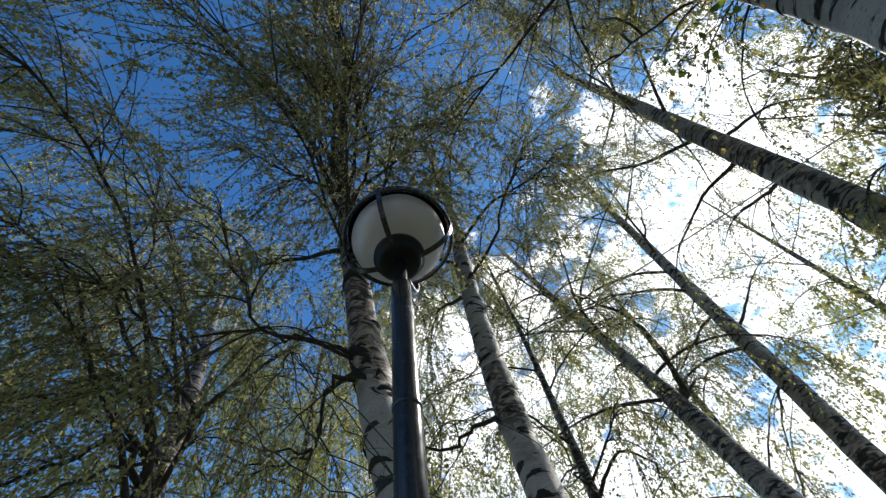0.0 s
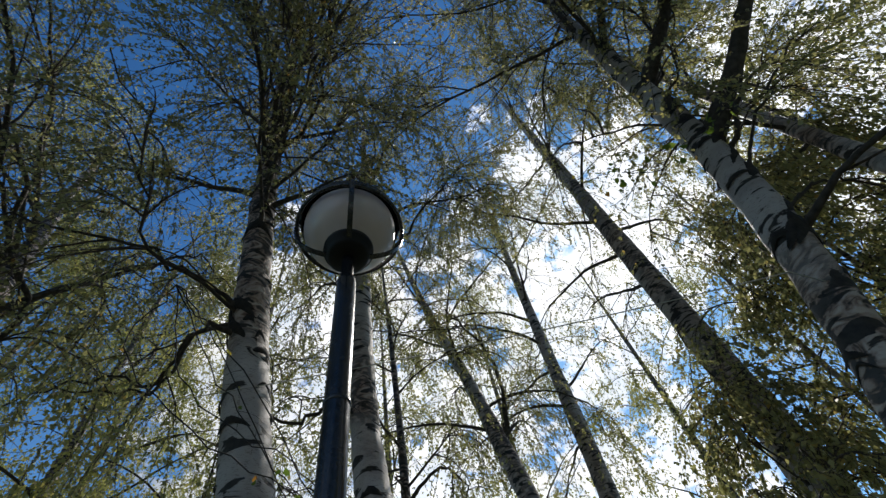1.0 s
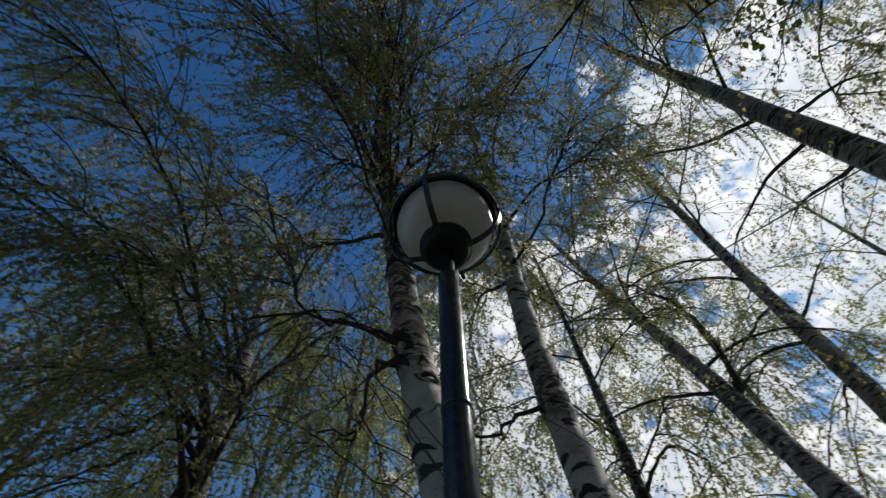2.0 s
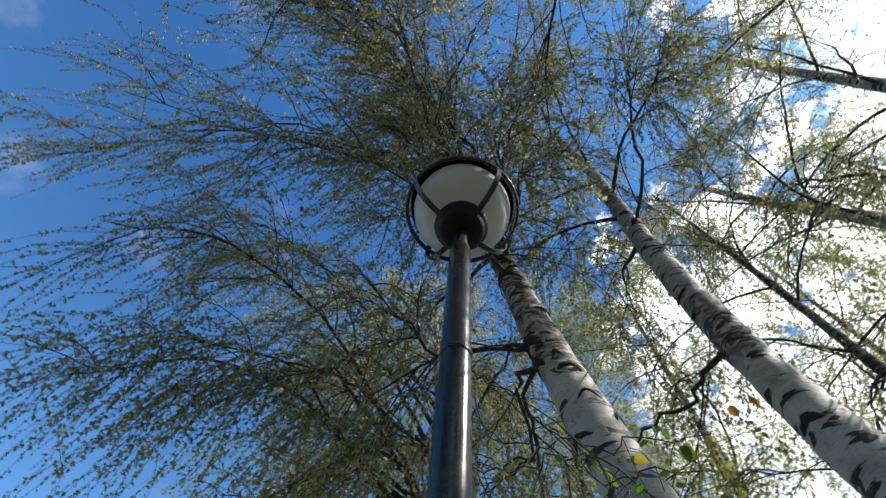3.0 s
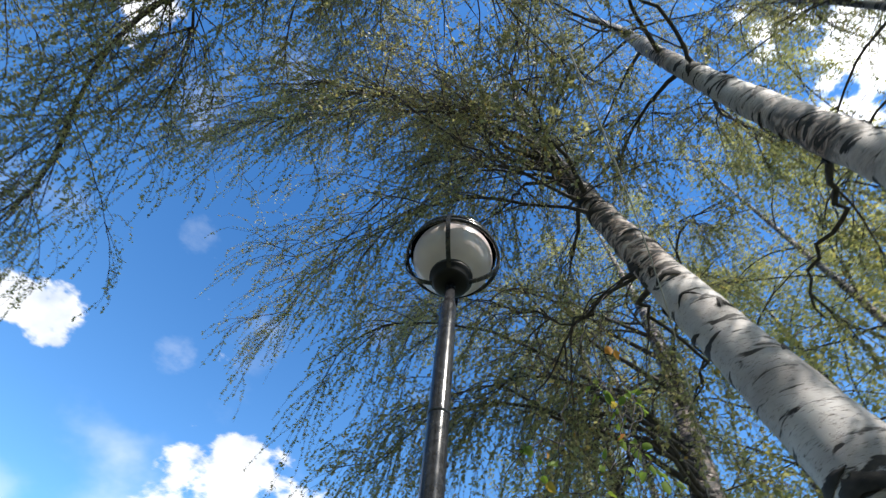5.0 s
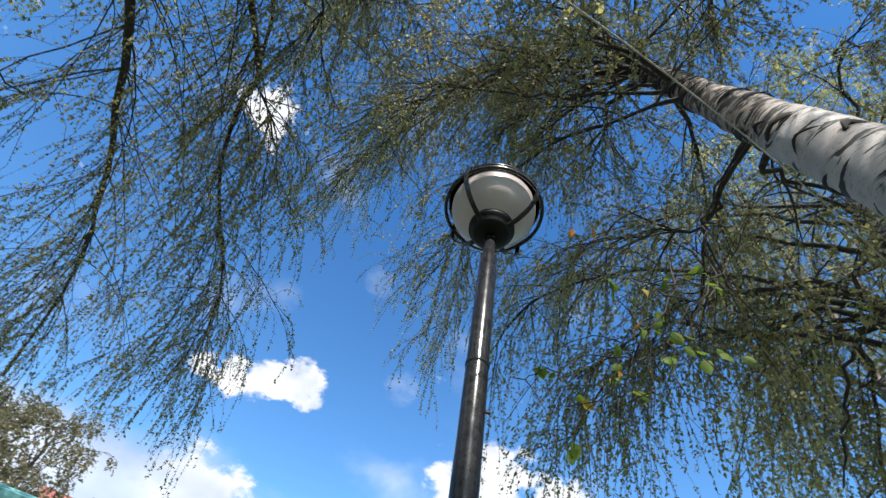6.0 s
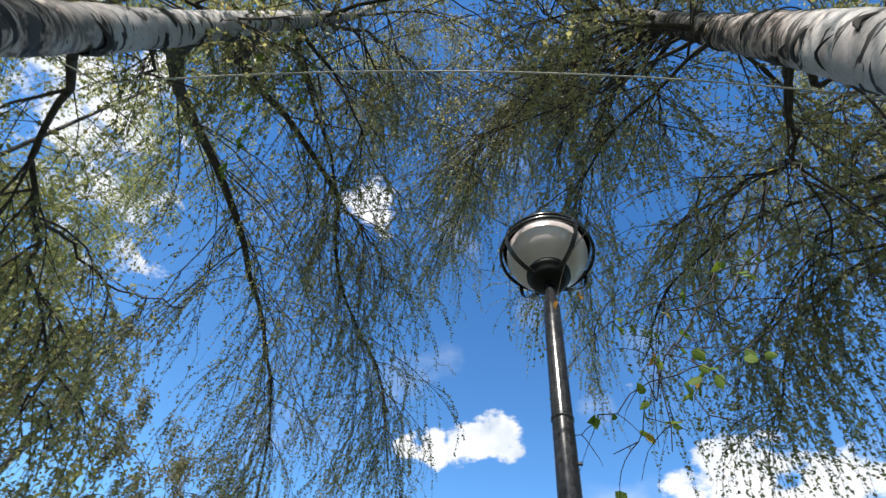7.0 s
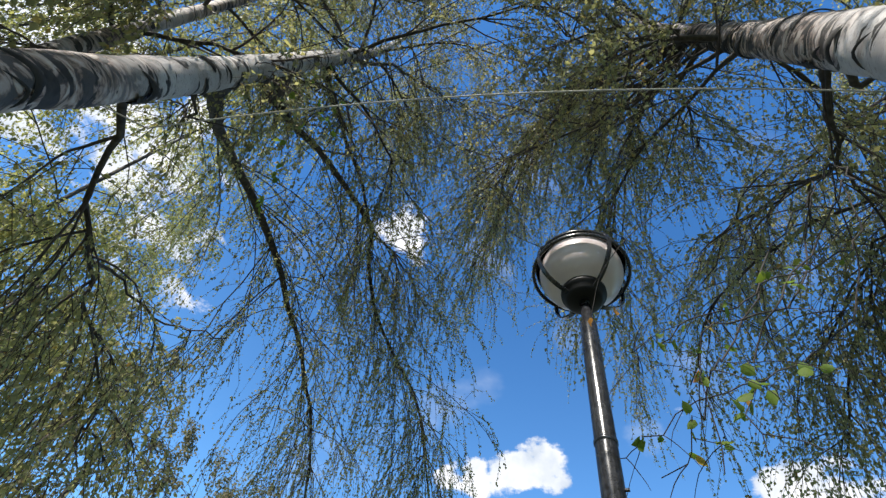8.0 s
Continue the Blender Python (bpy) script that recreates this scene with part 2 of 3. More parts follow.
LEAF = leaf_material("birch_leaf", [(0.0, (0.184, 0.188, 0.105)), (0.5, (0.252, 0.248, 0.142)), (0.88, (0.325, 0.306, 0.176)), (0.975, (0.31, 0.255, 0.11)), (1.0, (0.30, 0.17, 0.06))], 0.62, 0.45)
LEAF_FAR = leaf_material("far_leaf", [(0.0, (0.22, 0.222, 0.098)), (0.6, (0.29, 0.288, 0.128)), (1.0, (0.36, 0.32, 0.14))], 0.62)
LEAF_NEAR = leaf_material("fresh_leaf", [(0.0, (0.09, 0.15, 0.025)), (0.84, (0.16, 0.22, 0.04)), (0.94, (0.30, 0.25, 0.05)), (1.0, (0.45, 0.18, 0.05))], 0.5, single=True)

LEAF_WITHERED = leaf_material("withered_leaf", [(0.0, (0.42, 0.17, 0.03)), (1.0, (0.50, 0.24, 0.05))], 0.5, single=True)
LEAF_OLIVE = leaf_material("olive_leaf", [(0.0, (0.11, 0.105, 0.06)), (0.6, (0.165, 0.150, 0.088)), (1.0, (0.24, 0.20, 0.115))], 0.5, 0.6)


def render_coat(name, lo, hi, scale=3.0):
    m, nt, b = material(name, hi, 0.8)
    nt.links.new(ramp(nt, noise_node(nt, scale, 7), [(0.3, lo), (0.7, hi)]), b.inputs["Base Color"])
    bump(nt, b, noise_node(nt, 60, 4), 0.3, 0.004)
    return m


WHITE_WALL = render_coat("white_render", (0.66, 0.65, 0.62), (0.80, 0.79, 0.77))
TEAL = render_coat("turquoise_paint", (0.16, 0.42, 0.43), (0.22, 0.52, 0.52))
RED_WALL = render_coat("red_brown_brick", (0.20, 0.065, 0.045), (0.34, 0.12, 0.085), 8.0)
PANE, _, _ = material("window_glass", (0.03, 0.035, 0.04), 0.08)

PAINT, nt_, b_ = material("black_paint", (0.022, 0.024, 0.030), 0.30, 0.0, 0.6)
nt_.links.new(ramp(nt_, noise_node(nt_, 40, 5), [(0.35, (0.010, 0.010, 0.012)), (0.75, (0.032, 0.033, 0.038))]), b_.inputs["Base Color"])
nt_.links.new(ramp(nt_, noise_node(nt_, 18, 5), [(0.3, (0.15, 0.15, 0.15)), (0.75, (0.30, 0.30, 0.30))]), b_.inputs["Roughness"])
SOOT, _, _ = material("matt_black_metal", (0.007, 0.007, 0.008), 0.55, 0.0, 0.25)
CABLE, _, _ = material("grey_cord", (0.42, 0.40, 0.36), 0.7)
# ground is out of view; colour raised so its bounce fills the foliage
GRASS, nt_, b_ = material("grass_ground", (0.07, 0.09, 0.03), 0.95)
nt_.links.new(ramp(nt_, noise_node(nt_, 1.2, 8), [(0.3, (0.08, 0.095, 0.045)), (0.7, (0.17, 0.17, 0.10))]), b_.inputs["Base Color"])

OPAL = bpy.data.materials.new("opal_plastic")
OPAL.use_nodes = True
nt_ = OPAL.node_tree
b_ = nt_.nodes["Principled BSDF"]
b_.inputs["Roughness"].default_value = 0.28
nt_.links.new(ramp(nt_, noise_node(nt_, 9, 6), [(0.3, (0.66, 0.575, 0.575)), (0.7, (0.75, 0.665, 0.665))]), b_.inputs["Base Color"])
tr_ = nt_.nodes.new("ShaderNodeBsdfTranslucent")
tr_.inputs[0].default_value = (0.8, 0.74, 0.72, 1)
mx_ = nt_.nodes.new("ShaderNodeMixShader")
mx_.inputs[0].default_value = 0.25
nt_.links.new(b_.outputs[0], mx_.inputs[1])
nt_.links.new(tr_.outputs[0], mx_.inputs[2])
nt_.links.new(mx_.outputs[0], nt_.nodes["Material Output"].inputs[0])


# ---- mesh helpers ----
def mesh_from(name, verts, quads, mat, smooth=True):
    me = bpy.data.meshes.new(name)
    verts, quads = np.asarray(verts, np.float32), np.asarray(quads, np.int32)
    me.vertices.add(len(verts))
    me.vertices.foreach_set("co", verts.ravel())
    me.loops.add(quads.size)
    me.loops.foreach_set("vertex_index", quads.ravel())
    me.polygons.add(len(quads))
    me.polygons.foreach_set("loop_start", np.arange(0, quads.size, 4, dtype=np.int32))
    me.update(calc_edges=True)
    if smooth:
        me.polygons.foreach_set("use_smooth", np.ones(len(quads), bool))
    me.materials.append(mat)
    return me


def part(name, me, parent, label=""):
    ob = new(name, me)
    ob.parent = parent
    if label:
        tagged(ob, label)
    return ob


def bm_part(name, bm, mat, parent, label="", smooth=True):
    me = bpy.data.meshes.new(name)
    bm.to_mesh(me)
    bm.free()
    me.materials.append(mat)
    for p in me.polygons:
        p.use_smooth = smooth
    return part(name, me, parent, label)


def tubes(paths, radii, sides):
    """Many tapered tubes at once: paths (N, K, 3), radii (N, K)."""
    paths, radii = np.asarray(paths, float), np.asarray(radii, float)
    n, k, _ = paths.shape
    tan = np.gradient(paths, axis=1)
    tan /= np.linalg.norm(tan, axis=2, keepdims=True) + 1e-9
    ref = np.where(np.abs(tan[:, :1, 2:3]) > 0.9, np.array([1.0, 0, 0]), np.array([0, 0, 1.0]))
    u = np.cross(tan, np.broadcast_to(ref, tan.shape))
    u /= np.linalg.norm(u, axis=2, keepdims=True) + 1e-9
    v = np.cross(tan, u)
    a = np.arange(sides) * 2 * np.pi / sides
    ring = u[:, :, None, :] * np.cos(a)[None, None, :, None] + v[:, :, None, :] * np.sin(a)[None, None, :, None]
    verts = paths[:, :, None, :] + ring * radii[:, :, None, None]
    i = np.arange(n)[:, None, None] * k * sides
    j = np.arange(k - 1)[None, :, None] * sides
    s = np.arange(sides)[None, None, :]
    s2 = (s + 1) % sides
    q = np.stack([i + j + s, i + j + s2, i + j + sides + s2, i + j + sides + s], -1).reshape(-1, 4)
    return verts.reshape(-1, 3), q


def spline(points, k):
    """k points along a smooth curve through the given ones."""
    p = np.asarray(points, float)
    p = np.vstack([2 * p[0] - p[1], p, 2 * p[-1] - p[-2]])
    out = []
    for x in np.linspace(0, len(points) - 1, k):
        i = min(int(x), len(points) - 2)
        t = x - i
        a, b, c, d = p[i:i + 4]
        out.append(0.5 * (2 * b + (c - a) * t + (2 * a - 5 * b + 4 * c - d) * t * t + (3 * b - a - 3 * c + d) * t ** 3))
    return np.array(out)


def unit(v):
    return v / (np.linalg.norm(v, axis=-1, keepdims=True) + 1e-9)


def grow(rng, starts, dirs, lengths, k, droop, wiggle, drift=(0, 0, 0)):
    """Paths (N, k, 3) that set out along dirs and bend down by droop over their length."""
    n = len(starts)
    step = (lengths / (k - 1))[:, None]
    pts, d = [np.asarray(starts, float)], unit(np.asarray(dirs, float))
    down = np.array([0, 0, -1.0]) + np.asarray(drift)
    for i in range(1, k):
        d = unit(d + down * (droop / (k - 1))[:, None] * (0.5 + i / k) + rng.normal(0, wiggle, (n, 3)))
        pts.append(pts[-1] + d * step)
    return np.stack(pts, 1)


def leaves(rng, paths, spacing, size, start=0.1):
    """Rhombic leaves along the paths: vertices and quads."""
    n, k, _ = paths.shape
    length = np.linalg.norm(np.diff(paths, axis=1), axis=2).sum(1)
    cnt = np.maximum(2, (length * (1 - start) / spacing).astype(int))
    own = np.repeat(np.arange(n), cnt)
    t = start + (1 - start) * rng.random(len(own))
    f = t * (k - 1)
    i = np.minimum(f.astype(int), k - 2)
    w = (f - i)[:, None]
    base = paths[own, i] * (1 - w) + paths[own, i + 1] * w
    along = unit(paths[own, i + 1] - paths[own, i])
    out = unit(along * 0.6 + rng.normal(0, 0.58, along.shape) + np.array([0, 0, -0.55]))
    side = unit(np.cross(out, rng.normal(0, 1, out.shape)))
    nor = np.cross(out, side)
    s = (size * rng.uniform(0.6, 1.25, len(own)))[:, None]
    root = base + out * s * 0.25
    v = np.stack([root, root + out * s * 0.38 + side * s * 0.33 + nor * s * 0.10,
                  root + out * s, root + out * s * 0.38 - side * s * 0.33 + nor * s * 0.10], 1)
    q = np.arange(len(own) * 4).reshape(-1, 4)
    return v.reshape(-1, 3), q


def clear_of_walk(paths):
    """True for paths that stay clear of the lantern and of the way round it."""
    r = np.hypot(paths[:, :, 0] - 0.3, paths[:, :, 1] + 0.2)
    z = paths[:, :, 2]
    return ~(((r < 1.9) & (z < 4.3)) | (z < 2.2) | ((r < 2.4) & (z < 3.2))).any(1)


def gap_in_canopy(rng, paths):
    """The canopy is thin where the bright cloud shows between the grey trunks."""
    d = unit(paths.mean(1) - np.array([0.2, -0.2, 1.8]))
    ang = np.degrees(np.arccos(np.clip(d @ np.array(SUN_DIR), -1, 1)))
    share = np.clip((ang - 2) / 10, 0.55, 1.0)
    share = np.where((d[:, 0] > 0.3) & (d[:, 1] > 0.1) & (d[:, 2] < 0.8), np.minimum(share, 0.9), share)
    return rng.random(len(paths)) < np.where(d[:, 2] < 0.52, np.maximum(share, 0.85), share)


def trunk_mesh(name, path, r0, top, mat, rng, near=False):
    k, sides = (200, 22) if near else (56, 14)
    p = spline(path, k)
    z = p[:, 2]
    t = np.clip(z / top, 0, 1)
    r = r0 * (1 - 0.9 * t ** 1.15) + 0.008 + r0 * 0.5 * np.exp(-z / 0.28)
    knots = spline(np.stack([rng.normal(0, 1, 57)] * 3, 1), k)[:, 0]
    r *= 1 + 0.03 * knots
    v, q = tubes(p[None], r[None], sides)
    v = v.reshape(k, sides, 3)
    c = p[:, None]
    lobes = np.sin(np.arange(sides) * 2 * np.pi / sides * 3 + 1.3)[None, :, None]
    grain = np.array([[noise.noise(Vector((a[0] * 9, a[1] * 9, a[2] * 5))) + 0.6 * noise.noise(Vector((a[0] * 24, a[1] * 24, a[2] * 15))) for a in ring] for ring in v])[:, :, None] if near \
        else rng.normal(0, 0.6, (k, sides, 1))
    rough_part = np.clip((z + path[0][2] - 3.8) / 1.5, 0, 1)[:, None, None] if mat is BARK_SCALY else 0.0
    v = c + (v - c) * (1 + 0.04 * lobes + (0.055 + 0.06 * rough_part) * grain)
    return mesh_from(name, v.reshape(-1, 3), q, mat), p, r


def bark_scar(tree, off, p, r, z, az, wide, tall, droop):
    """A rough black brow on the bark, hanging down at both ends."""
    c = np.array([np.interp(z, p[:, 2], p[:, a]) for a in range(3)])
    rad = np.interp(z, p[:, 2], r)
    n, m = 15, 5
    verts = []
    for a in range(n):
        u = -1 + 2 * a / (n - 1)
        for b in range(m):
            w = -1 + 2 * b / (m - 1)
            body = (1 - u * u) ** 0.6
            ang = az + u * wide
            wob = 0.6 * noise.noise(Vector((u * 6 + z * 7, w * 2, az * 3)))
            h = tall * (w * body * (1 + wob) + wob * 0.6) - droop * abs(u) ** 1.4
            out = rad * 1.035 + 0.003 + 0.009 * body * (1 - w * w)
            cx, cy = np.interp(z + h, p[:, 2], p[:, 0]), np.interp(z + h, p[:, 2], p[:, 1])
            verts.append((cx + out * math.cos(ang), cy + out * math.sin(ang), z + h))
    quads = [(a * m + b, (a + 1) * m + b, (a + 1) * m + b + 1, a * m + b + 1) for a in range(n - 1) for b in range(m - 1)]
    part("bark_scar", mesh_from("bark_scar", np.array(verts) - off, quads, SCAR), tree)


def birch(path, r0, seed, label, mat=None, made_limbs=(), limbs=18, low=5.0, reach=3.2, sub=10, twigs=11, twig_len=1.05,
          spacing=0.030, leaf=0.041, leaf_mat=None, lean_az=None, rise=0.75, group="birches", bare=0.0, far_twigs=True, near=False, scar_step=0.22, open_sky=True):
    """A weeping birch: trunk, limbs that climb and arch over, hanging twigs and small leaves.
    made_limbs: (points, radius) of limbs with a known run; the rest are spread at random above low."""
    rng = np.random.default_rng(seed)
    top = path[-1][2]
    tree = tagged(new("birch_tree"), label, "tree", group)
    base = Vector(path[0])
    tree.location = base
    off = np.array(base)
    me, p, r = trunk_mesh("trunk", np.array(path) - off, r0, top, mat or BARK, rng, near)
    part("trunk", me, tree)
    p = p + off
    runs, rads = [], []
    for pts, rad in made_limbs:
        q = spline(pts, 16)
        q[1:-1] += rng.normal(0, 0.022, q[1:-1].shape)
        i = np.argmin(np.abs(p[:, 2] - q[0, 2]))
        if np.linalg.norm(p[i] - q[0]) < 0.6:
            q[0] = p[i]
        runs.append(q)
        w = np.linspace(rad, max(0.005, rad * 0.30), 16)
        w[:3] *= (1.6, 1.2, 1.05)
        rads.append(w)
    z = low + (top * 0.97 - low) * (np.arange(limbs) + rng.random(limbs)) / limbs
    start = np.stack([np.interp(z, p[:, 2], p[:, a]) for a in range(3)], 1)
    az = np.arange(limbs) * 2.4 + rng.normal(0, 0.5, limbs)
    if lean_az is not None:
        pull = rng.random(limbs) < 0.6
        az = np.where(pull, lean_az + rng.normal(0, 0.7, limbs), az)
    frac = (z - low) / (top - low)
    length = reach * (0.35 + 0.9 * np.sin(np.pi * np.clip(0.15 + 0.85 * frac, 0, 1)) ** 0.8) * rng.uniform(0.7, 1.2, limbs)
    d = np.stack([np.cos(az), np.sin(az), rise + 0.5 * frac + rng.normal(0, 0.15, limbs)], 1)
    auto = grow(rng, start, d, length, 16, np.full(limbs, 1.3), 0.10)
    trunk_r = np.interp(z, p[:, 2], r)
    for a in range(limbs):
        runs.append(auto[a])
        rads.append(np.linspace(min(0.25 * trunk_r[a] + 0.005, 0.035), 0.0035, 16))
    if near:
        for q in runs[:len(made_limbs)]:
            way = q[2] - q[0]
            bark_scar(tree, off, p, r, q[0, 2] + 0.05, math.atan2(way[1], way[0]), rng.uniform(0.9, 1.4), rng.uniform(0.05, 0.09), rng.uniform(0.08, 0.2))
        for h in np.arange(2.4, 9.0, scar_step):
            bark_scar(tree, off, p, r, h + rng.uniform(-0.1, 0.1), rng.uniform(0, 6.28), rng.uniform(0.25, 1.15), rng.uniform(0.006, 0.036), rng.uniform(-0.02, 0.09))
    runs, rads = np.array(runs), np.array(rads)
    for a in range(len(runs)):
        v, q = tubes(runs[a:a + 1] - off, rads[a:a + 1], 7)
        part("limb", mesh_from("limb", v, q, LIMB), tree)
    # side branches
    known = np.linalg.norm(np.diff(runs[:len(made_limbs)], axis=1), axis=2).sum(1) if len(made_limbs) else np.zeros(0)
    many = np.concatenate([np.where(known < 2.2, 2, np.maximum(6, sub * 0.62 * known)).astype(int), np.full(limbs, sub)])
    n = many.sum()
    own = np.repeat(np.arange(len(runs)), many)
    t = 0.12 + 0.88 * rng.random(n) ** 0.9
    f = t * 15
    i = np.minimum(f.astype(int), 14)
    st = runs[own, i]
    al = unit(runs[own, i + 1] - runs[own, i])
    d = unit(al + rng.normal(0, 0.55, al.shape) + np.array([0, 0, 0.12]))
    total = np.linalg.norm(np.diff(runs, axis=1), axis=2).sum(1)
    ln = (0.25 + 0.28 * total[own] * (1.15 - 0.6 * t)) * rng.uniform(0.6, 1.2, n)
    side = grow(rng, st, d, ln, 9, np.full(n, 1.3), 0.10)
    side = side[clear_of_walk(side) & (gap_in_canopy(rng, side) | (not open_sky))]
    # hanging twigs
    n = len(side) * twigs
    own = np.repeat(np.arange(len(side)), twigs)
    i = rng.integers(2, 9, n)
    st = side[own, i]
    al = unit(side[own, i] - side[own, i - 1])
    d = unit(al * 0.8 + rng.normal(0, 0.5, al.shape))
    ln = twig_len * rng.uniform(0.35, 1.25, n)
    tw = grow(rng, st, d, ln, 5, np.full(n, 2.4), 0.10, (-0.12, -0.05, 0))
    tw = tw[clear_of_walk(tw) & (gap_in_canopy(rng, tw) | (not open_sky))]
    side = side if far_twigs else side[::2]
    v1, q1 = tubes(side - off, np.repeat(np.linspace(0.0105, 0.0035, 9)[None], len(side), 0), 4)
    thin = tw if far_twigs else tw[::3]
    thin = thin[:, [0, 2, 3, 4]] if near else thin[:, ::2]
    v2, q2 = tubes(thin - off, np.repeat(np.linspace(0.0032, 0.0014, thin.shape[1])[None], len(thin), 0), 3)
    tagged(part("twig_spray", mesh_from("twig_spray", np.vstack([v1, v2]), np.vstack([q1, q2 + len(v1)]), TWIG), tree, "thin dark hanging twigs"), kind="stuff")
    keep = tw[rng.random(len(tw)) >= bare]
    v, q = leaves(rng, keep - off, spacing, leaf)
    tagged(part("crown", mesh_from("crown", v, q, leaf_mat or LEAF, False), tree, "small olive-green leaves on hanging twigs"), kind="stuff")
    return tree


# ---- ground ----
bm = bmesh.new()
bmesh.ops.create_grid(bm, x_segments=60, y_segments=60, size=400)
for v in bm.verts:
    v.co.z = 0.02 * noise.noise(v.co * 0.2) - 0.03
me = bpy.data.meshes.new("ground")
bm.to_mesh(me)
bm.free()
me.materials.append(GRASS)
tagged(new("ground", me), "unseen park ground, lightened to bounce light upwards", "ground", kind="structure")


# ---- street lamp ----
def lathe(profile, segs=48):
    """A turned bmesh from (radius, height) pairs."""
    b = bmesh.new()
    rings = []
    for r, h in profile:
        rings.append([b.verts.new((r * math.cos(2 * math.pi * s / segs), r * math.sin(2 * math.pi * s / segs), h)) for s in range(segs)])
    for lo, hi in zip(rings, rings[1:]):
        for s in range(segs):
            b.faces.new((lo[s], lo[(s + 1) % segs], hi[(s + 1) % segs], hi[s]))
    return b


def torus(major, minor, z, tall=1.0, segs=56, sides=10):
    b = bmesh.new()
    rings = []
    for s in range(segs):
        a = 2 * math.pi * s / segs
        rings.append([b.verts.new(((major + minor * math.cos(2 * math.pi * k / sides)) * math.cos(a),
                                   (major + minor * math.cos(2 * math.pi * k / sides)) * math.sin(a),
                                   z + tall * minor * math.sin(2 * math.pi * k / sides))) for k in range(sides)])
    for s in range(segs):
        lo, hi = rings[s], rings[(s + 1) % segs]
        for k in range(sides):
            b.faces.new((lo[k], hi[k], hi[(k + 1) % sides], lo[(k + 1) % sides]))
    return b


HEAD = 3.525
post = tagged(new("street_lamp"), "black steel park lamp post with white globe in a strap cage", "lamp")
bm_part("pole", lathe([(0.0, 0), (0.16, 0), (0.16, 0.015), (0.06, 0.02), (0.058, 0.9), (0.05, 0.94), (0.039, 0.97), (0.038, 2.3), (0.037, HEAD - 0.37), (0.034, HEAD - 0.36), (0.0, HEAD - 0.355)]), PAINT, post)
bm_part("collar", lathe([(0.0385, 2.56), (0.0405, 2.562), (0.0405, 2.574), (0.0385, 2.576)]), PAINT, post)
bm_part("neck", lathe([(0.0, HEAD - 0.38), (0.034, HEAD - 0.38), (0.034, HEAD - 0.350), (0.025, HEAD - 0.345), (0.025, HEAD - 0.20), (0.0, HEAD - 0.20)]), PAINT, post)
bm_part("base_cup", lathe([(r, HEAD + h) for r, h in ((0.0, -0.200), (0.03, -0.200), (0.076, -0.192), (0.090, -0.180), (0.097, -0.150), (0.107, -0.145), (0.107, -0.124), (0.06, -0.12), (0.0, -0.12))]), SOOT, post, "black socket cup under the globe")
globe = [(0.10, HEAD - 0.122)]
for k in range(1, 25):
    a = -0.355 * math.pi + (0.355 + 0.46) * math.pi * k / 24
    globe.append((0.207 * math.cos(a), HEAD + 0.035 + 0.172 * math.sin(a)))
bm_part("globe", lathe(globe + [(0.0, HEAD + 0.209)]), OPAL, post, "milky white plastic globe")
cap = [(0.226, HEAD + 0.085), (0.231, HEAD + 0.088), (0.231, HEAD + 0.10), (0.222, HEAD + 0.104), (0.222, HEAD + 0.118), (0.205, HEAD + 0.15), (0.16, HEAD + 0.20), (0.09, HEAD + 0.235), (0.03, HEAD + 0.245), (0.028, HEAD + 0.27), (0.0, HEAD + 0.275)]
bm_part("cap", lathe(cap), PAINT, post, "dark domed cap over the globe")
bm_part("ring", torus(0.238, 0.009, HEAD + 0.035, 1.5), PAINT, post, "dark steel hoop round the globe")
for s in range(4):
    a = radians(41 + 90 * s)
    prof = [(0.205, HEAD + 0.15), (0.234, HEAD + 0.10), (0.243, HEAD + 0.02), (0.232, HEAD - 0.045), (0.200, HEAD - 0.105), (0.155, HEAD - 0.145), (0.112, HEAD - 0.165), (0.088, HEAD - 0.172)]
    pts = spline([(r * math.cos(a), r * math.sin(a), h) for r, h in prof], 30)
    b = bmesh.new()
    tan = np.gradient(pts, axis=0)
    side = np.array([-math.sin(a), math.cos(a), 0])
    rows = []
    for p, t in zip(pts, unit(tan)):
        nor = np.cross(t, side)
        rows.append([b.verts.new(p + side * 0.011 * x + nor * 0.0035 * y) for x, y in ((-1, -1), (1, -1), (1, 1), (-1, 1))])
    for lo, hi in zip(rows, rows[1:]):
        for k in range(4):
            b.faces.new((lo[k], lo[(k + 1) % 4], hi[(k + 1) % 4], hi[k]))
    bm_part("strap", b, PAINT, post, smooth=False)
b = bmesh.new()
bmesh.ops.create_cone(b, cap_ends=True, segments=6, radius1=0.007, radius2=0.006, depth=0.016, matrix=pose(0.006, 0.042, 2.40, 90, 0, 0))
bm_part("bolt", b, PAINT, post, smooth=False)

# ---- cord between two trees ----
pts = [(1.62, -1.90, 3.24)] + [(0.95 - 0.28 * y - 0.03 * y * y, y, 3.56 + 0.154 * y - 0.009 * y * y) for y in np.linspace(-1.65, 3.3, 22)] + [(-0.44, 3.64, 4.0)]
v, q = tubes([pts], [[0.0035] * 24], 6)
tagged(new("cord", mesh_from("cord", v, q, CABLE)), "thin pale cord stretched between two birch trunks", "cord")

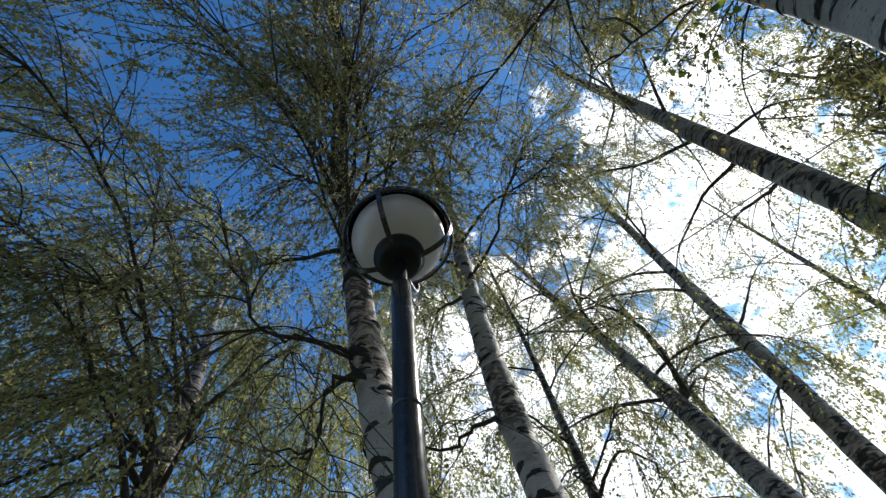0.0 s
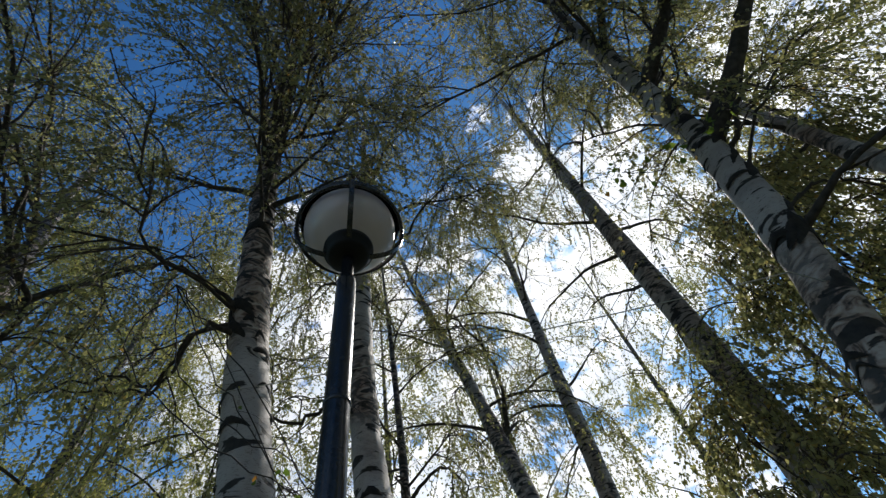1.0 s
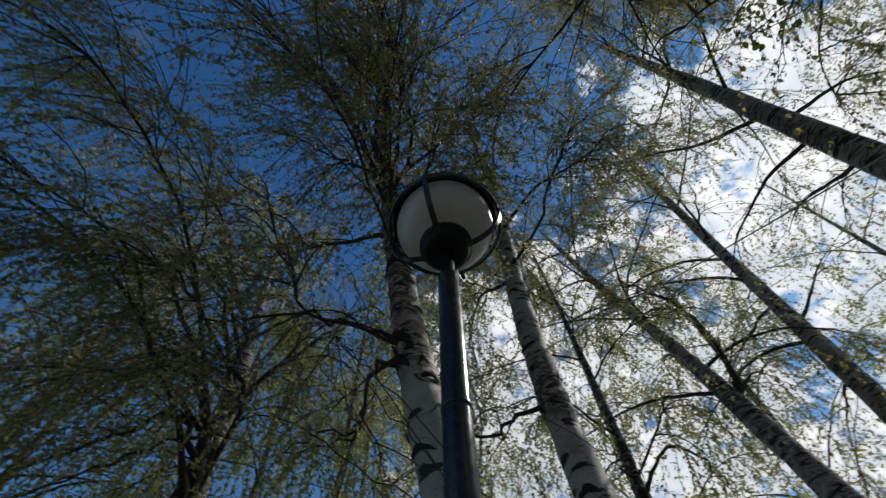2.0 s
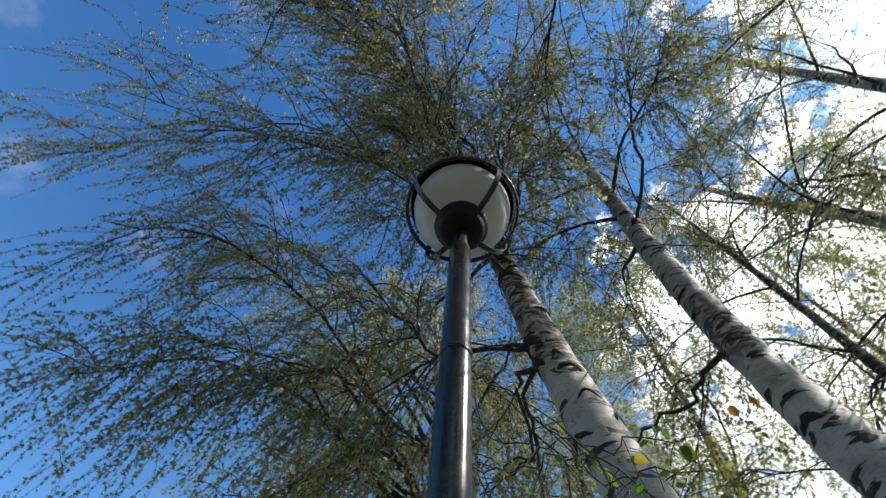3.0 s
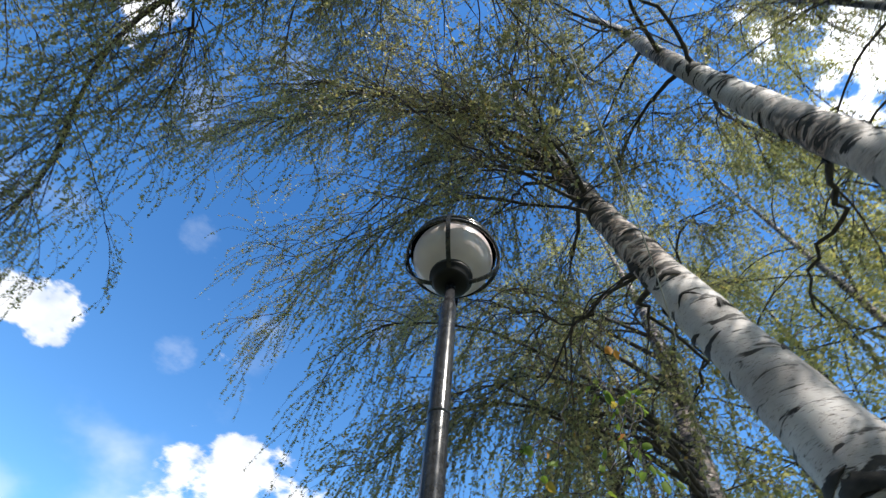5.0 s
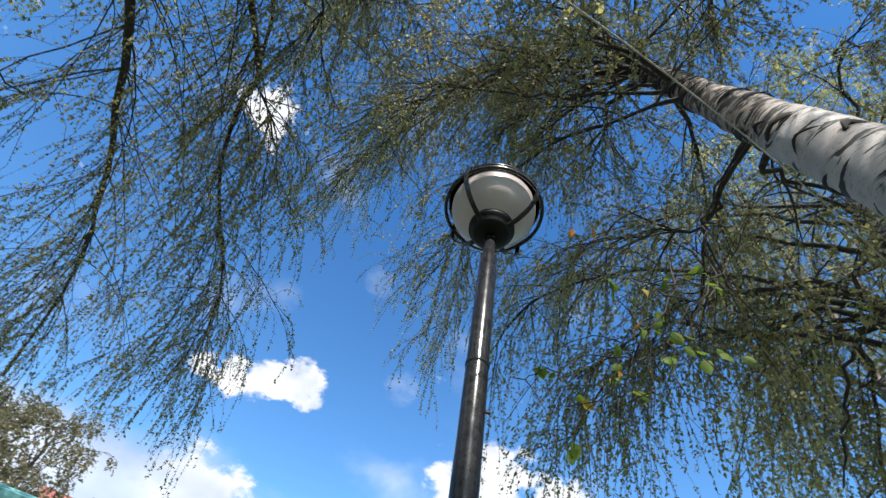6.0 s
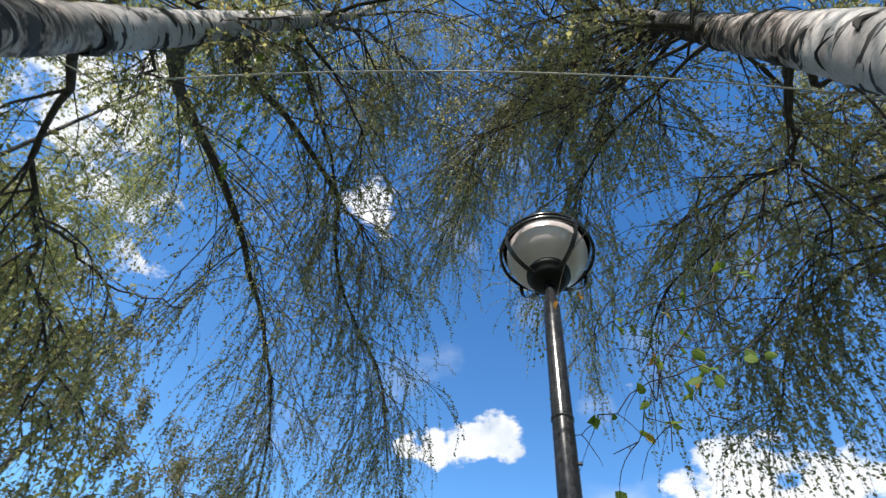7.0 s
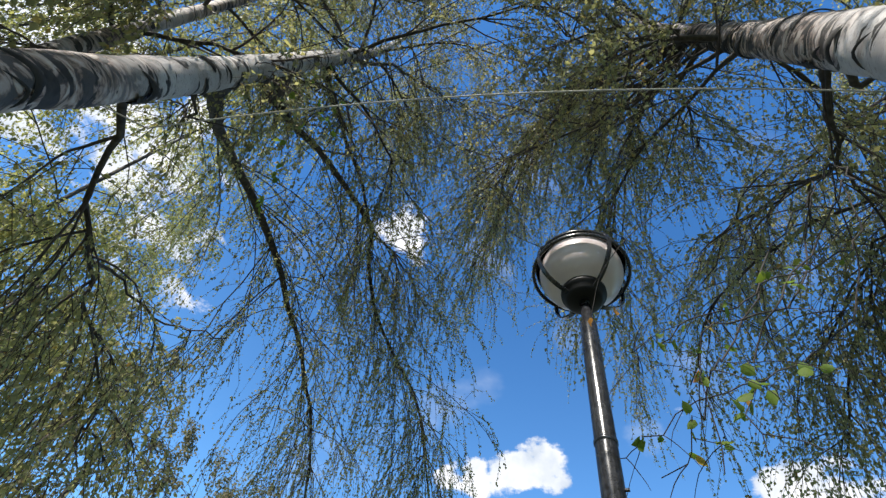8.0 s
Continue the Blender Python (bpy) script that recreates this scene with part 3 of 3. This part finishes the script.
# ---- birches ----
A_LIMBS = [([(-0.22, 1.18, 7.58), (-0.66, 1.06, 8.46), (-1.3, 1.05, 9.26), (-2.05, 0.86, 10.03)], 0.027),
           ([(-0.18, 1.11, 7.7), (-0.39, 0.66, 8.82), (-0.74, 0.21, 9.87), (-1.21, -0.3, 10.87)], 0.031),
           ([(-0.26, 1.08, 7.71), (-0.55, 0.69, 8.82), (-0.91, 0.14, 9.88), (-1.37, -0.48, 10.86)], 0.027),
           ([(-0.15, 1.21, 6.92), (-0.49, 1.41, 7.3), (-0.99, 1.56, 7.66), (-1.49, 1.73, 7.98)], 0.020),
           ([(0.43, 1.45, 4.34), (0.33, 1.72, 4.36), (0.43, 2.09, 4.16), (0.25, 2.34, 4.18), (0.04, 2.59, 4.18)], 0.018),
           ([(0.55, 1.45, 4.55), (0.2, 1.55, 4.65), (-0.27, 1.63, 4.71), (-0.5, 1.5, 4.92), (-0.83, 1.24, 5.11), (-1.3, 0.9, 5.0)], 0.016),
           ([(0.5, 1.45, 4.6), (0.1, 1.6, 4.7), (-0.28, 1.66, 4.71), (-0.75, 1.9, 4.61), (-1.1, 2.0, 4.3)], 0.018),
           ([(0.35, 1.55, 6.0), (-0.16, 0.78, 6.74), (-0.5, 0.04, 7.2), (-0.81, -0.77, 7.56), (-1.3, -1.5, 7.3)], 0.019),
           ([(0.12, 1.62, 8.0), (-0.31, 1.64, 9.5), (-1.15, 0.65, 11.0), (-2.02, -0.59, 12.0), (-3.13, -1.67, 12.19), (-4.41, -2.56, 11.5)], 0.027),
           ([(0.25, 1.58, 7.0), (-0.4, 1.28, 7.86), (-1.31, 0.96, 8.62), (-3.22, 0.57, 8.89), (-4.96, -0.2, 8.5)], 0.023),
           ([(0.15, 1.6, 7.6), (-0.59, 0.37, 9.3), (-1.37, -0.69, 9.92), (-2.57, -1.91, 9.8), (-3.68, -2.8, 9.2)], 0.023),
           ([(0.42, 1.52, 5.6), (-0.1, 1.1, 6.1), (-0.7, 0.6, 6.3), (-1.3, 0.2, 6.0), (-1.75, -0.1, 5.3)], 0.020),
           ([(0.33, 1.55, 6.3), (0.38, 0.96, 6.97), (0.37, 0.51, 7.51), (0.54, 0.32, 7.99), (0.91, 0.17, 8.46)], 0.020),
           ([(0.2, 1.56, 7.2), (0.14, 0.88, 7.99), (-0.36, 0.31, 8.44), (-1.15, -0.63, 8.73), (-1.89, -1.71, 8.83)], 0.027),
           ([(0.3, 1.55, 6.4), (-0.04, 1.11, 7.07), (-0.57, 0.59, 7.42), (-1.19, 0.24, 7.63)], 0.019),
           ([(0.18, 1.57, 7.4), (-0.31, 0.47, 8.27), (-1.59, -0.82, 8.71), (-3.17, -2.21, 8.54)], 0.025),
           ([(0.5, 1.5, 4.6), (0.43, 2.0, 4.52), (0.5, 2.34, 4.38), (0.26, 2.63, 4.43), (0.01, 2.89, 4.3)], 0.020),
           ([(0.15, 1.58, 7.5), (-1.2, 1.0, 8.9), (-3.0, 0.5, 9.4), (-4.6, 0.6, 8.9), (-5.6, 0.5, 8.0)], 0.022),
           ([(0.1, 1.6, 8.4), (-1.5, -0.2, 10.8), (-3.5, -1.8, 11.8), (-5.2, -2.8, 11.0)], 0.024)]
birch([(1.28, 0.72, 0), (0.99, 1.13, 2), (0.66, 1.43, 4), (0.36, 1.53, 6), (0.11, 1.58, 8), (-0.12, 1.70, 10), (-0.25, 1.8, 13), (-0.35, 1.9, 16.5)],
      0.165, 11, "tall white-barked birch with black scars and drooping twigs", mat=BARK_SCALY, made_limbs=A_LIMBS, near=True, scar_step=0.14, limbs=14, low=5.4, reach=1.95, leaf=0.042,
      lean_az=radians(200), sub=7, twigs=9)

B_LIMBS = [([(1.40, -2.15, 4.6), (1.12, -2.95, 5.35), (0.45, -3.45, 6.0), (-0.63, -3.85, 6.3), (-1.6, -4.25, 6.45), (-2.55, -4.65, 6.65), (-3.5, -4.95, 6.62), (-4.3, -5.2, 6.5), (-5.2, -5.5, 6.0), (-5.9, -5.7, 5.1)], 0.060),
           ([(1.30, -2.2, 5.6), (0.85, -2.95, 6.51), (0.20, -3.0, 6.95), (-0.62, -3.02, 7.3), (-1.35, -3.12, 7.6), (-1.95, -3.4, 7.6), (-2.6, -3.5, 7.3), (-3.3, -3.4, 7.1), (-4.17, -3.26, 6.87), (-4.9, -3.26, 6.5), (-5.6, -3.2, 5.7)], 0.050),
           ([(1.50, -1.95, 3.6), (1.32, -2.26, 3.69), (1.03, -2.66, 3.62), (0.66, -2.96, 3.59), (0.27, -3.25, 3.49), (-0.21, -3.46, 3.39), (-0.52, -3.76, 3.17)], 0.021),
           ([(0.66, -2.96, 3.60), (0.39, -3.12, 3.81), (-0.09, -3.20, 3.92), (-0.54, -3.09, 4.22)], 0.013),
           ([(1.17, -2.3, 6.6), (0.33, -2.95, 7.74), (-0.67, -3.05, 7.85), (-1.45, -3.2, 7.75), (-2.3, -3.0, 7.9), (-3.0, -2.7, 7.5)], 0.034),
           ([(1.10, -2.35, 7.2), (0.71, -2.34, 8.94), (0.15, -2.15, 9.8), (-0.93, -1.38, 10.61)], 0.034),
           ([(1.45, -2.0, 4.33), (1.34, -2.43, 4.78), (1.2, -2.79, 5.23), (0.84, -3.2, 5.7)], 0.022),
           ([(1.47, -1.98, 4.15), (1.28, -2.46, 4.51), (1.19, -2.82, 4.8), (1.24, -3.19, 4.96)], 0.013),
           ([(1.36, -2.1, 5.21), (1.19, -2.44, 5.88), (0.9, -2.74, 6.57)], 0.017),
           ([(1.37, -2.08, 5.07), (1.12, -2.54, 5.74), (0.86, -2.96, 6.36)], 0.014),
           ([(1.52, -1.91, 3.8), (1.62, -2.34, 3.99), (1.87, -2.74, 3.99)], 0.014)]
birch([(2.05, -1.02, 0), (1.78, -1.48, 2), (1.49, -1.96, 4), (1.27, -2.19, 6), (1.06, -2.40, 8), (0.88, -2.72, 10), (0.85, -2.7, 13), (0.8, -2.7, 15.5)],
      0.120, 12, "white birch with heavy black bark patches and long arching limbs", mat=BARK_BLACK_FOOT, made_limbs=B_LIMBS, near=True, scar_step=0.15, limbs=18, low=6.5, reach=3.2,
      lean_az=radians(215), sub=10, twigs=13)

C_LIMBS = [([(1.85, 1.32, 4.5), (1.80, 1.9, 4.66), (1.68, 2.13, 4.6), (1.34, 2.3, 4.52), (1.22, 2.39, 4.2)], 0.024),
           ([(1.95, 1.55, 6.8), (2.1, 1.0, 7.3), (2.05, 0.15, 7.9), (2.2, -0.3, 8.6)], 0.026)]
birch([(1.78, 0.45, 0), (1.84, 0.92, 2), (1.91, 1.37, 4), (1.92, 1.50, 6), (1.94, 1.47, 8), (2.04, 1.52, 10), (2.2, 1.8, 13), (2.3, 1.85, 16)],
      0.155, 13, "slender white birch with narrow black bands", made_limbs=C_LIMBS, near=True, scar_step=0.17, limbs=15, low=6.5, reach=2.6, twigs=11)

# three backlit trunks whose grey is put into the bark colour
birch([(5.2, 0.2, 0), (5.50, 1.09, 4), (5.95, 2.01, 8), (6.05, 2.75, 11), (5.85, 3.7, 16)], 0.20, 14, "backlit birch trunk, greyed in colour, against the bright cloud", mat=BARK_DARK, made_limbs=[([(5.98, 1.55, 6.4), (5.70, 1.31, 7.4), (5.45, 1.41, 8.29), (5.11, 1.82, 9.3)], 0.05)],
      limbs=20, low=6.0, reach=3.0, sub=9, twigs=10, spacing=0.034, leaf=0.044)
birch([(6.8, 0.5, 0), (6.87, 0.50, 4), (6.96, 0.49, 8), (6.98, 0.43, 12), (6.87, 0.26, 18)], 0.20, 15, "straight backlit birch trunk, greyed in colour, against the bright cloud", mat=BARK_DARK, limbs=20, low=6.0, reach=3.0, sub=9, twigs=10, spacing=0.034, leaf=0.044)
birch([(4.72, -1.63, 0), (4.61, -1.69, 4), (4.51, -1.74, 8), (4.44, -1.8, 12), (4.4, -1.87, 18)], 0.225, 16, "thick backlit birch trunk, greyed in colour, with a thin crown", mat=BARK_DARK, limbs=17, low=6.2, reach=2.6, sub=9, twigs=10)
birch([(1.65, -2.78, 0), (1.73, -2.78, 2), (1.84, -2.80, 4), (1.96, -2.86, 6), (2.15, -3.03, 9), (2.42, -3.38, 13)], 0.075, 17, "thin young birch close beside a thicker one", mat=BARK_DARK, limbs=18, low=4.4, reach=2.0, sub=9, twigs=10)
O_LIMBS = [([(-0.42, 3.7, 4.3), (-1.5, 3.0, 5.3), (-3.0, 2.5, 5.8), (-4.2, 2.3, 5.3)], 0.030),
           ([(-0.46, 3.9, 4.9), (-1.7, 2.6, 6.4), (-3.0, 1.6, 6.9), (-4.0, 1.0, 6.3)], 0.028),
           ([(-0.43, 3.8, 4.7), (-0.98, 3.42, 5.4), (-1.49, 3.19, 6.01), (-1.69, 3.18, 6.41), (-1.64, 3.07, 6.93), (-1.9, 2.8, 7.6)], 0.032),
           ([(-0.45, 3.95, 5.0), (-1.12, 3.67, 5.35), (-1.52, 3.93, 5.43), (-2.04, 4.09, 5.54), (-2.9, 4.3, 5.2)], 0.030),
           ([(-0.42, 3.7, 4.5), (-0.86, 3.58, 4.92), (-1.16, 3.83, 4.92), (-1.45, 4.12, 4.83), (-2.1, 4.5, 4.4)], 0.036),
           ([(-0.52, 4.3, 6.0), (-1.31, 3.6, 6.98), (-1.87, 3.6, 7.23), (-2.57, 3.96, 7.12)], 0.034),
           ([(-0.5, 4.2, 5.8), (0.3, 4.0, 7.2), (0.8, 3.8, 8.0), (1.2, 3.7, 7.8)], 0.030),
           ([(-0.46, 3.75, 4.15), (-0.39, 2.86, 4.65), (-0.78, 2.63, 4.99), (-1.29, 2.31, 5.24), (-1.8, 2.0, 5.1)], 0.028),
           ([(-0.46, 3.7, 4.1), (-0.45, 2.98, 4.35), (-0.75, 2.94, 4.27), (-1.12, 3.03, 3.99), (-1.44, 3.12, 3.69)], 0.022),
           ([(-0.6, 4.9, 6.9), (-1.8, 3.9, 8.6), (-3.0, 2.6, 9.0), (-3.7, 1.7, 8.4)], 0.030),
           ([(-0.62, 5.1, 7.6), (-2.0, 4.2, 9.3), (-3.3, 3.3, 9.6), (-4.0, 2.7, 8.9)], 0.030),
           ([(-0.47, 3.8, 4.4), (-0.71, 3.1, 4.84), (-1.36, 2.96, 5.07), (-1.9, 2.48, 5.62), (-2.97, 1.93, 5.44)], 0.030)]
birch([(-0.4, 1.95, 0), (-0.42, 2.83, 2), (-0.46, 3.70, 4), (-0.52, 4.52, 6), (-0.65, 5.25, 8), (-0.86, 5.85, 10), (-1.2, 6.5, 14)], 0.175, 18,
      "rough-barked birch toned dark as in shade, leaning away from the lamp", mat=BARK_SHADED, made_limbs=O_LIMBS, near=True, limbs=14, low=5.0, reach=2.7, sub=7, twigs=10, lean_az=radians(150), leaf=0.043)
birch([(3.85, -1.6, 0), (3.9, -1.6, 1.5), (3.85, -1.5, 2.6), (3.9, -1.45, 4.0)], 0.04, 21, "low bushy young birch in front of a grey trunk", limbs=22, low=1.4, reach=1.1, sub=6, twigs=8,
      twig_len=0.6, leaf=0.050, spacing=0.028, open_sky=False)
birch([(4.0, -2.35, 0), (3.95, -2.3, 2), (4.0, -2.3, 4), (3.95, -2.25, 5.7)], 0.05, 22, "leafy young birch in front of a thick grey trunk", limbs=13, low=2.2, reach=1.1, sub=5, twigs=6,
      twig_len=0.6, leaf=0.050, spacing=0.03, open_sky=False)
birch([(3.55, -3.1, 0), (3.6, -3.1, 2), (3.55, -3.05, 4), (3.6, -3.1, 6.3)], 0.05, 19, "bushy young birch with dense yellowish-green leaves", limbs=28, low=1.8, reach=1.3, sub=8, twigs=10,
      twig_len=0.7, leaf=0.052, spacing=0.028, open_sky=False)
birch([(3.1, 1.75, 0), (3.2, 1.85, 3), (3.3, 1.95, 5), (3.5, 2.2, 8), (3.7, 2.5, 11)], 0.065, 20, "thin young birch toned dark as in shade, between thicker trunks", mat=BARK_SHADED, made_limbs=[([(3.27, 1.92, 4.4), (3.3, 1.5, 4.6), (3.4, 1.36, 4.5), (3.6, 1.3, 4.2)], 0.022), ([(3.27, 1.92, 4.3), (3.0, 1.8, 4.5), (2.75, 1.8, 4.3)], 0.02)], limbs=16, low=3.2, reach=1.5, sub=7, twigs=7, twig_len=0.7)

# ---- woodland behind ----
far_spots = [(-3.6, 9.5), (-0.5, 9.5), (-3.4, 7.4), (3.4, 10.2), (0.8, 11.0), (1.9, -6.9), (2.2, 8.5), (4.5, 6.8), (8.2, 5.5), (11, 3.0), (12.5, -1.5), (10, -5.5), (6.5, -7.0), (3.0, -8.5), (5, 13), (0.3, -8.5), (-1.6, -12.5)]
dense = [(1.9, -6.9), (-0.5, 9.5), (3.4, 10.2), (0.8, 11.0), (2.2, 8.5), (4.5, 6.8), (8.2, 5.5), (11, 3.0), (12.5, -1.5), (3.0, -8.5), (0.3, -8.5), (-1.6, -12.5)]
for n_, (x, y) in enumerate(far_spots):
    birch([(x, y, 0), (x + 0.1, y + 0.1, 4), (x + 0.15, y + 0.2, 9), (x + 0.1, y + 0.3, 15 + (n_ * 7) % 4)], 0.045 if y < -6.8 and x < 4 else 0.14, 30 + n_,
          "birch in the woodland edge with pale green foliage", mat=LIMB if y < -6.8 and x < 4 else BARK_SHADED, limbs=22, low=2.6, reach=3.4, sub=9 if (x, y) in dense else 8, twigs=14 if (x, y) in dense else 9, twig_len=1.1, spacing=0.078, leaf=0.073 if (x, y) in dense else 0.069,
          leaf_mat=LEAF_FAR, group="woodland birches", far_twigs=False)
for n_, (x, y, h) in enumerate([(-7, -15, 11.4), (-4, -16.5, 13.2), (-11, -13, 9.4), (-1.5, -15, 11), (-15, -12, 9.2), (-16, -10.4, 9.6), (-18, -14.5, 9.8), (-12.5, -15.5, 8.8)]):
    birch([(x, y, 0), (x + 0.1, y, 3), (x, y + 0.1, 5), (x, y, h)], 0.16, 60 + n_, "far tree with dense olive-brown crown", mat=LIMB, limbs=34, low=1.0, reach=3.0, sub=8,
          twigs=9, twig_len=0.6, spacing=0.055, leaf=0.105, leaf_mat=LEAF_OLIVE, group="far trees", far_twigs=False)
for n_, (x, y, h) in enumerate([(-27, -9.4, 11.6), (-27.5, -7.6, 11.9)]):
    birch([(x, y, 0), (x, y, 3), (x, y + 0.1, 6), (x, y, h)], 0.14, 70 + n_, "narrow far tree with dense olive-brown crown", mat=LIMB, limbs=30, low=3.0, reach=0.9, sub=6,
          twigs=6, twig_len=0.5, spacing=0.06, leaf=0.17, leaf_mat=LEAF_OLIVE, group="far trees", far_twigs=False)


# ---- buildings beyond the trees ----
def box(x0, x1, y0, y1, z0, z1, soft_edge=0.02):
    b = bmesh.new()
    bmesh.ops.create_cube(b, size=1.0)
    for v in b.verts:
        v.co = ((x0 + x1) / 2 + v.co.x * (x1 - x0), (y0 + y1) / 2 + v.co.y * (y1 - y0), (z0 + z1) / 2 + v.co.z * (z1 - z0))
    bmesh.ops.bevel(b, geom=b.edges[:], offset=soft_edge, segments=1, affect="EDGES")
    return b


kiosk = tagged(new("kiosk"), "low white building with a turquoise roof edge", "building")
kiosk.matrix_world = pose(-7.37, -3.26, 0, 0, 0, 109)
bm_part("wall", box(-5.2, 2.0, 0.15, 4.0, 0, 3.86), WHITE_WALL, kiosk, smooth=False)
bm_part("roof", box(-5.4, 2.2, 0.1, 4.2, 4.06, 4.12), TEAL, kiosk, "turquoise sheet metal roof", smooth=False)
bm_part("fascia", box(-5.35, 2.15, 0.0, 4.15, 3.86, 4.06), TEAL, kiosk, "turquoise painted roof edge", smooth=False)

red_house = tagged(new("house"), "red-brown house with pale window frames behind the kiosk", "building")
red_house.matrix_world = pose(-18.9, -8.9, 0, 0, 0, 113)
bm_part("wall", box(-1.9, 1.3, 0, 6, 0, 7.4), RED_WALL, red_house, smooth=False)
b = bmesh.new()
ends = [[b.verts.new(p) for p in ((x, -0.35, 7.3), (x, 6.35, 7.3), (x, 3.0, 8.9))] for x in (-2.2, 1.6)]
b.faces.new(ends[0])
b.faces.new(ends[1][::-1])
for k in range(3):
    b.faces.new((ends[0][k], ends[1][k], ends[1][(k + 1) % 3], ends[0][(k + 1) % 3]))
bmesh.ops.recalc_face_normals(b, faces=b.faces[:])
bm_part("roof", b, RED_WALL, red_house, "rust-red pitched roof", smooth=False)
for x in (-1.1, 0.5):
    for z in (2.2, 6.1):
        w_ = bm_part("window", box(x - 0.45, x + 0.45, -0.06, 0.05, z - 0.6, z + 0.6), WHITE_WALL, red_house, "white window frame", smooth=False)
        bm_part("pane", box(x - 0.36, x + 0.36, -0.075, -0.05, z - 0.51, z + 0.51, 0.004), PANE, w_, smooth=False)

# ---- low leafy branches close to the walk ----
def leafy_branch(label, hang, seed, size, share):
    rng = np.random.default_rng(seed)
    spray = tagged(new("birch_branch"), label, "branch")
    spray.location = hang[0][0]
    o = np.array(hang[0][0])
    runs = np.array([spline(h, 26) for h in hang])
    runs[:, 1:] += rng.normal(0, 0.012, runs[:, 1:].shape)
    for a in range(len(runs)):
        v, q = tubes(runs[a:a + 1] - o, np.linspace(0.0042, 0.0012, 26)[None], 6)
        part("twig", mesh_from("twig", v, q, SPRIG), spray)
    st = runs[:, 6:25:2].reshape(-1, 3)
    side = grow(rng, st, rng.normal(0, 1, st.shape) + np.array([0, 0, -0.3]), rng.uniform(0.06, 0.22, len(st)), 6, np.full(len(st), 1.0), 0.08)
    for a in range(len(side)):
        v, q = tubes(side[a:a + 1] - o, np.linspace(0.0015, 0.0007, 6)[None], 4)
        part("side_twig", mesh_from("side_twig", v, q, SPRIG), spray)
    tips = np.concatenate([side[rng.random(len(side)) < share], runs[:, 18:24]])
    lv, lq = leaves(rng, tips, 0.04, size, 0.3)
    for a in range(len(lq)):
        root, l, tip, r = lv[lq[a]]
        mid = (root + tip) / 2 + (root - tip) * 0.05 - (l + r - root - tip) * 0.25
        far_l, far_r = (l + tip) / 2 + (l - mid) * 0.35, (r + tip) / 2 + (r - mid) * 0.35
        near_l, near_r = (l + root) / 2 + (l - mid) * 0.45, (r + root) / 2 + (r - mid) * 0.45
        vs = np.array([root, near_l, l, far_l, tip, far_r, r, near_r, mid]) - o
        part("leaf", mesh_from("leaf", vs, [[8, 0, 1, 2], [8, 2, 3, 4], [8, 4, 5, 6], [8, 6, 7, 0]], LEAF_NEAR, True), spray)


leafy_branch("leafy low birch branch hanging beside the lamp pole",
             [[(-0.05, 1.42, 4.3), (0.2, 1.0, 3.6), (0.41, 0.62, 2.75), (0.50, 0.30, 2.50), (0.49, 0.24, 2.13)],
              [(-0.05, 1.42, 4.3), (0.3, 1.1, 3.5), (0.45, 0.6, 2.75), (0.45, 0.39, 2.45), (0.49, 0.32, 2.18)],
              [(-0.05, 1.42, 4.3), (0.1, 0.95, 3.6), (0.45, 0.39, 2.55), (0.47, 0.27, 2.36), (0.36, 0.15, 2.20)],
              [(-0.05, 1.42, 4.3), (0.1, 1.1, 3.4), (0.35, 0.6, 2.85), (0.46, 0.3, 2.6), (0.55, 0.10, 2.42)],
              [(-0.05, 1.42, 4.3), (-0.2, 1.1, 3.35), (0.1, 0.6, 2.75), (0.25, 0.2, 2.45), (0.29, 0.03, 2.32)]], 77, 0.036, 0.32)
# two withered leaves on a hanging twig
withered = tagged(new("birch_twig"), "thin hanging twig with two withered orange leaves", "twig")
withered.location = (0.62, 0.10, 2.75)
v, q = tubes([spline([(-0.12, 0.45, 0.55), (-0.02, 0.16, 0.2), (0.0, 0.0, -0.05), (0.01, -0.06, -0.27)], 14)], [np.linspace(0.0020, 0.0009, 14)], 5)
part("twig", mesh_from("twig", v, q, SPRIG), withered)
for x, y, z, lean in ((0.01, -0.065, -0.28, 0.3), (0.0, 0.0, -0.24, -0.4)):
    stem = np.array([x, y, z])
    side = np.array([math.cos(lean), math.sin(lean), 0]) * 0.011
    curl = np.array([-math.sin(lean), math.cos(lean), 0]) * 0.006
    down = np.array([0.004, 0.002, -0.036])
    vs = [stem, stem + down * 0.2 + side * 0.8, stem + down * 0.5 + side + curl, stem + down * 0.8 + side * 0.5, stem + down, stem + down * 0.8 - side * 0.5, stem + down * 0.5 - side + curl, stem + down * 0.2 - side * 0.8, stem + down * 0.45 - curl]
    part("leaf", mesh_from("leaf", vs, [[8, 0, 1, 2], [8, 2, 3, 4], [8, 4, 5, 6], [8, 6, 7, 0]], LEAF_WITHERED, True), withered, "withered orange leaf")
leafy_branch("sunlit fresh green birch branch below the thick limbs",
             [[(1.40, -2.15, 5.0), (1.39, -1.78, 4.61), (1.13, -1.43, 4.45), (0.99, -1.46, 4.18), (0.85, -1.59, 3.95), (0.53, -1.85, 3.64)],
              [(1.39, -2.2, 5.3), (1.37, -1.21, 5.1), (1.16, -1.27, 4.64), (1.02, -1.36, 4.36), (0.84, -1.35, 4.22)]], 78, 0.045, 0.9)
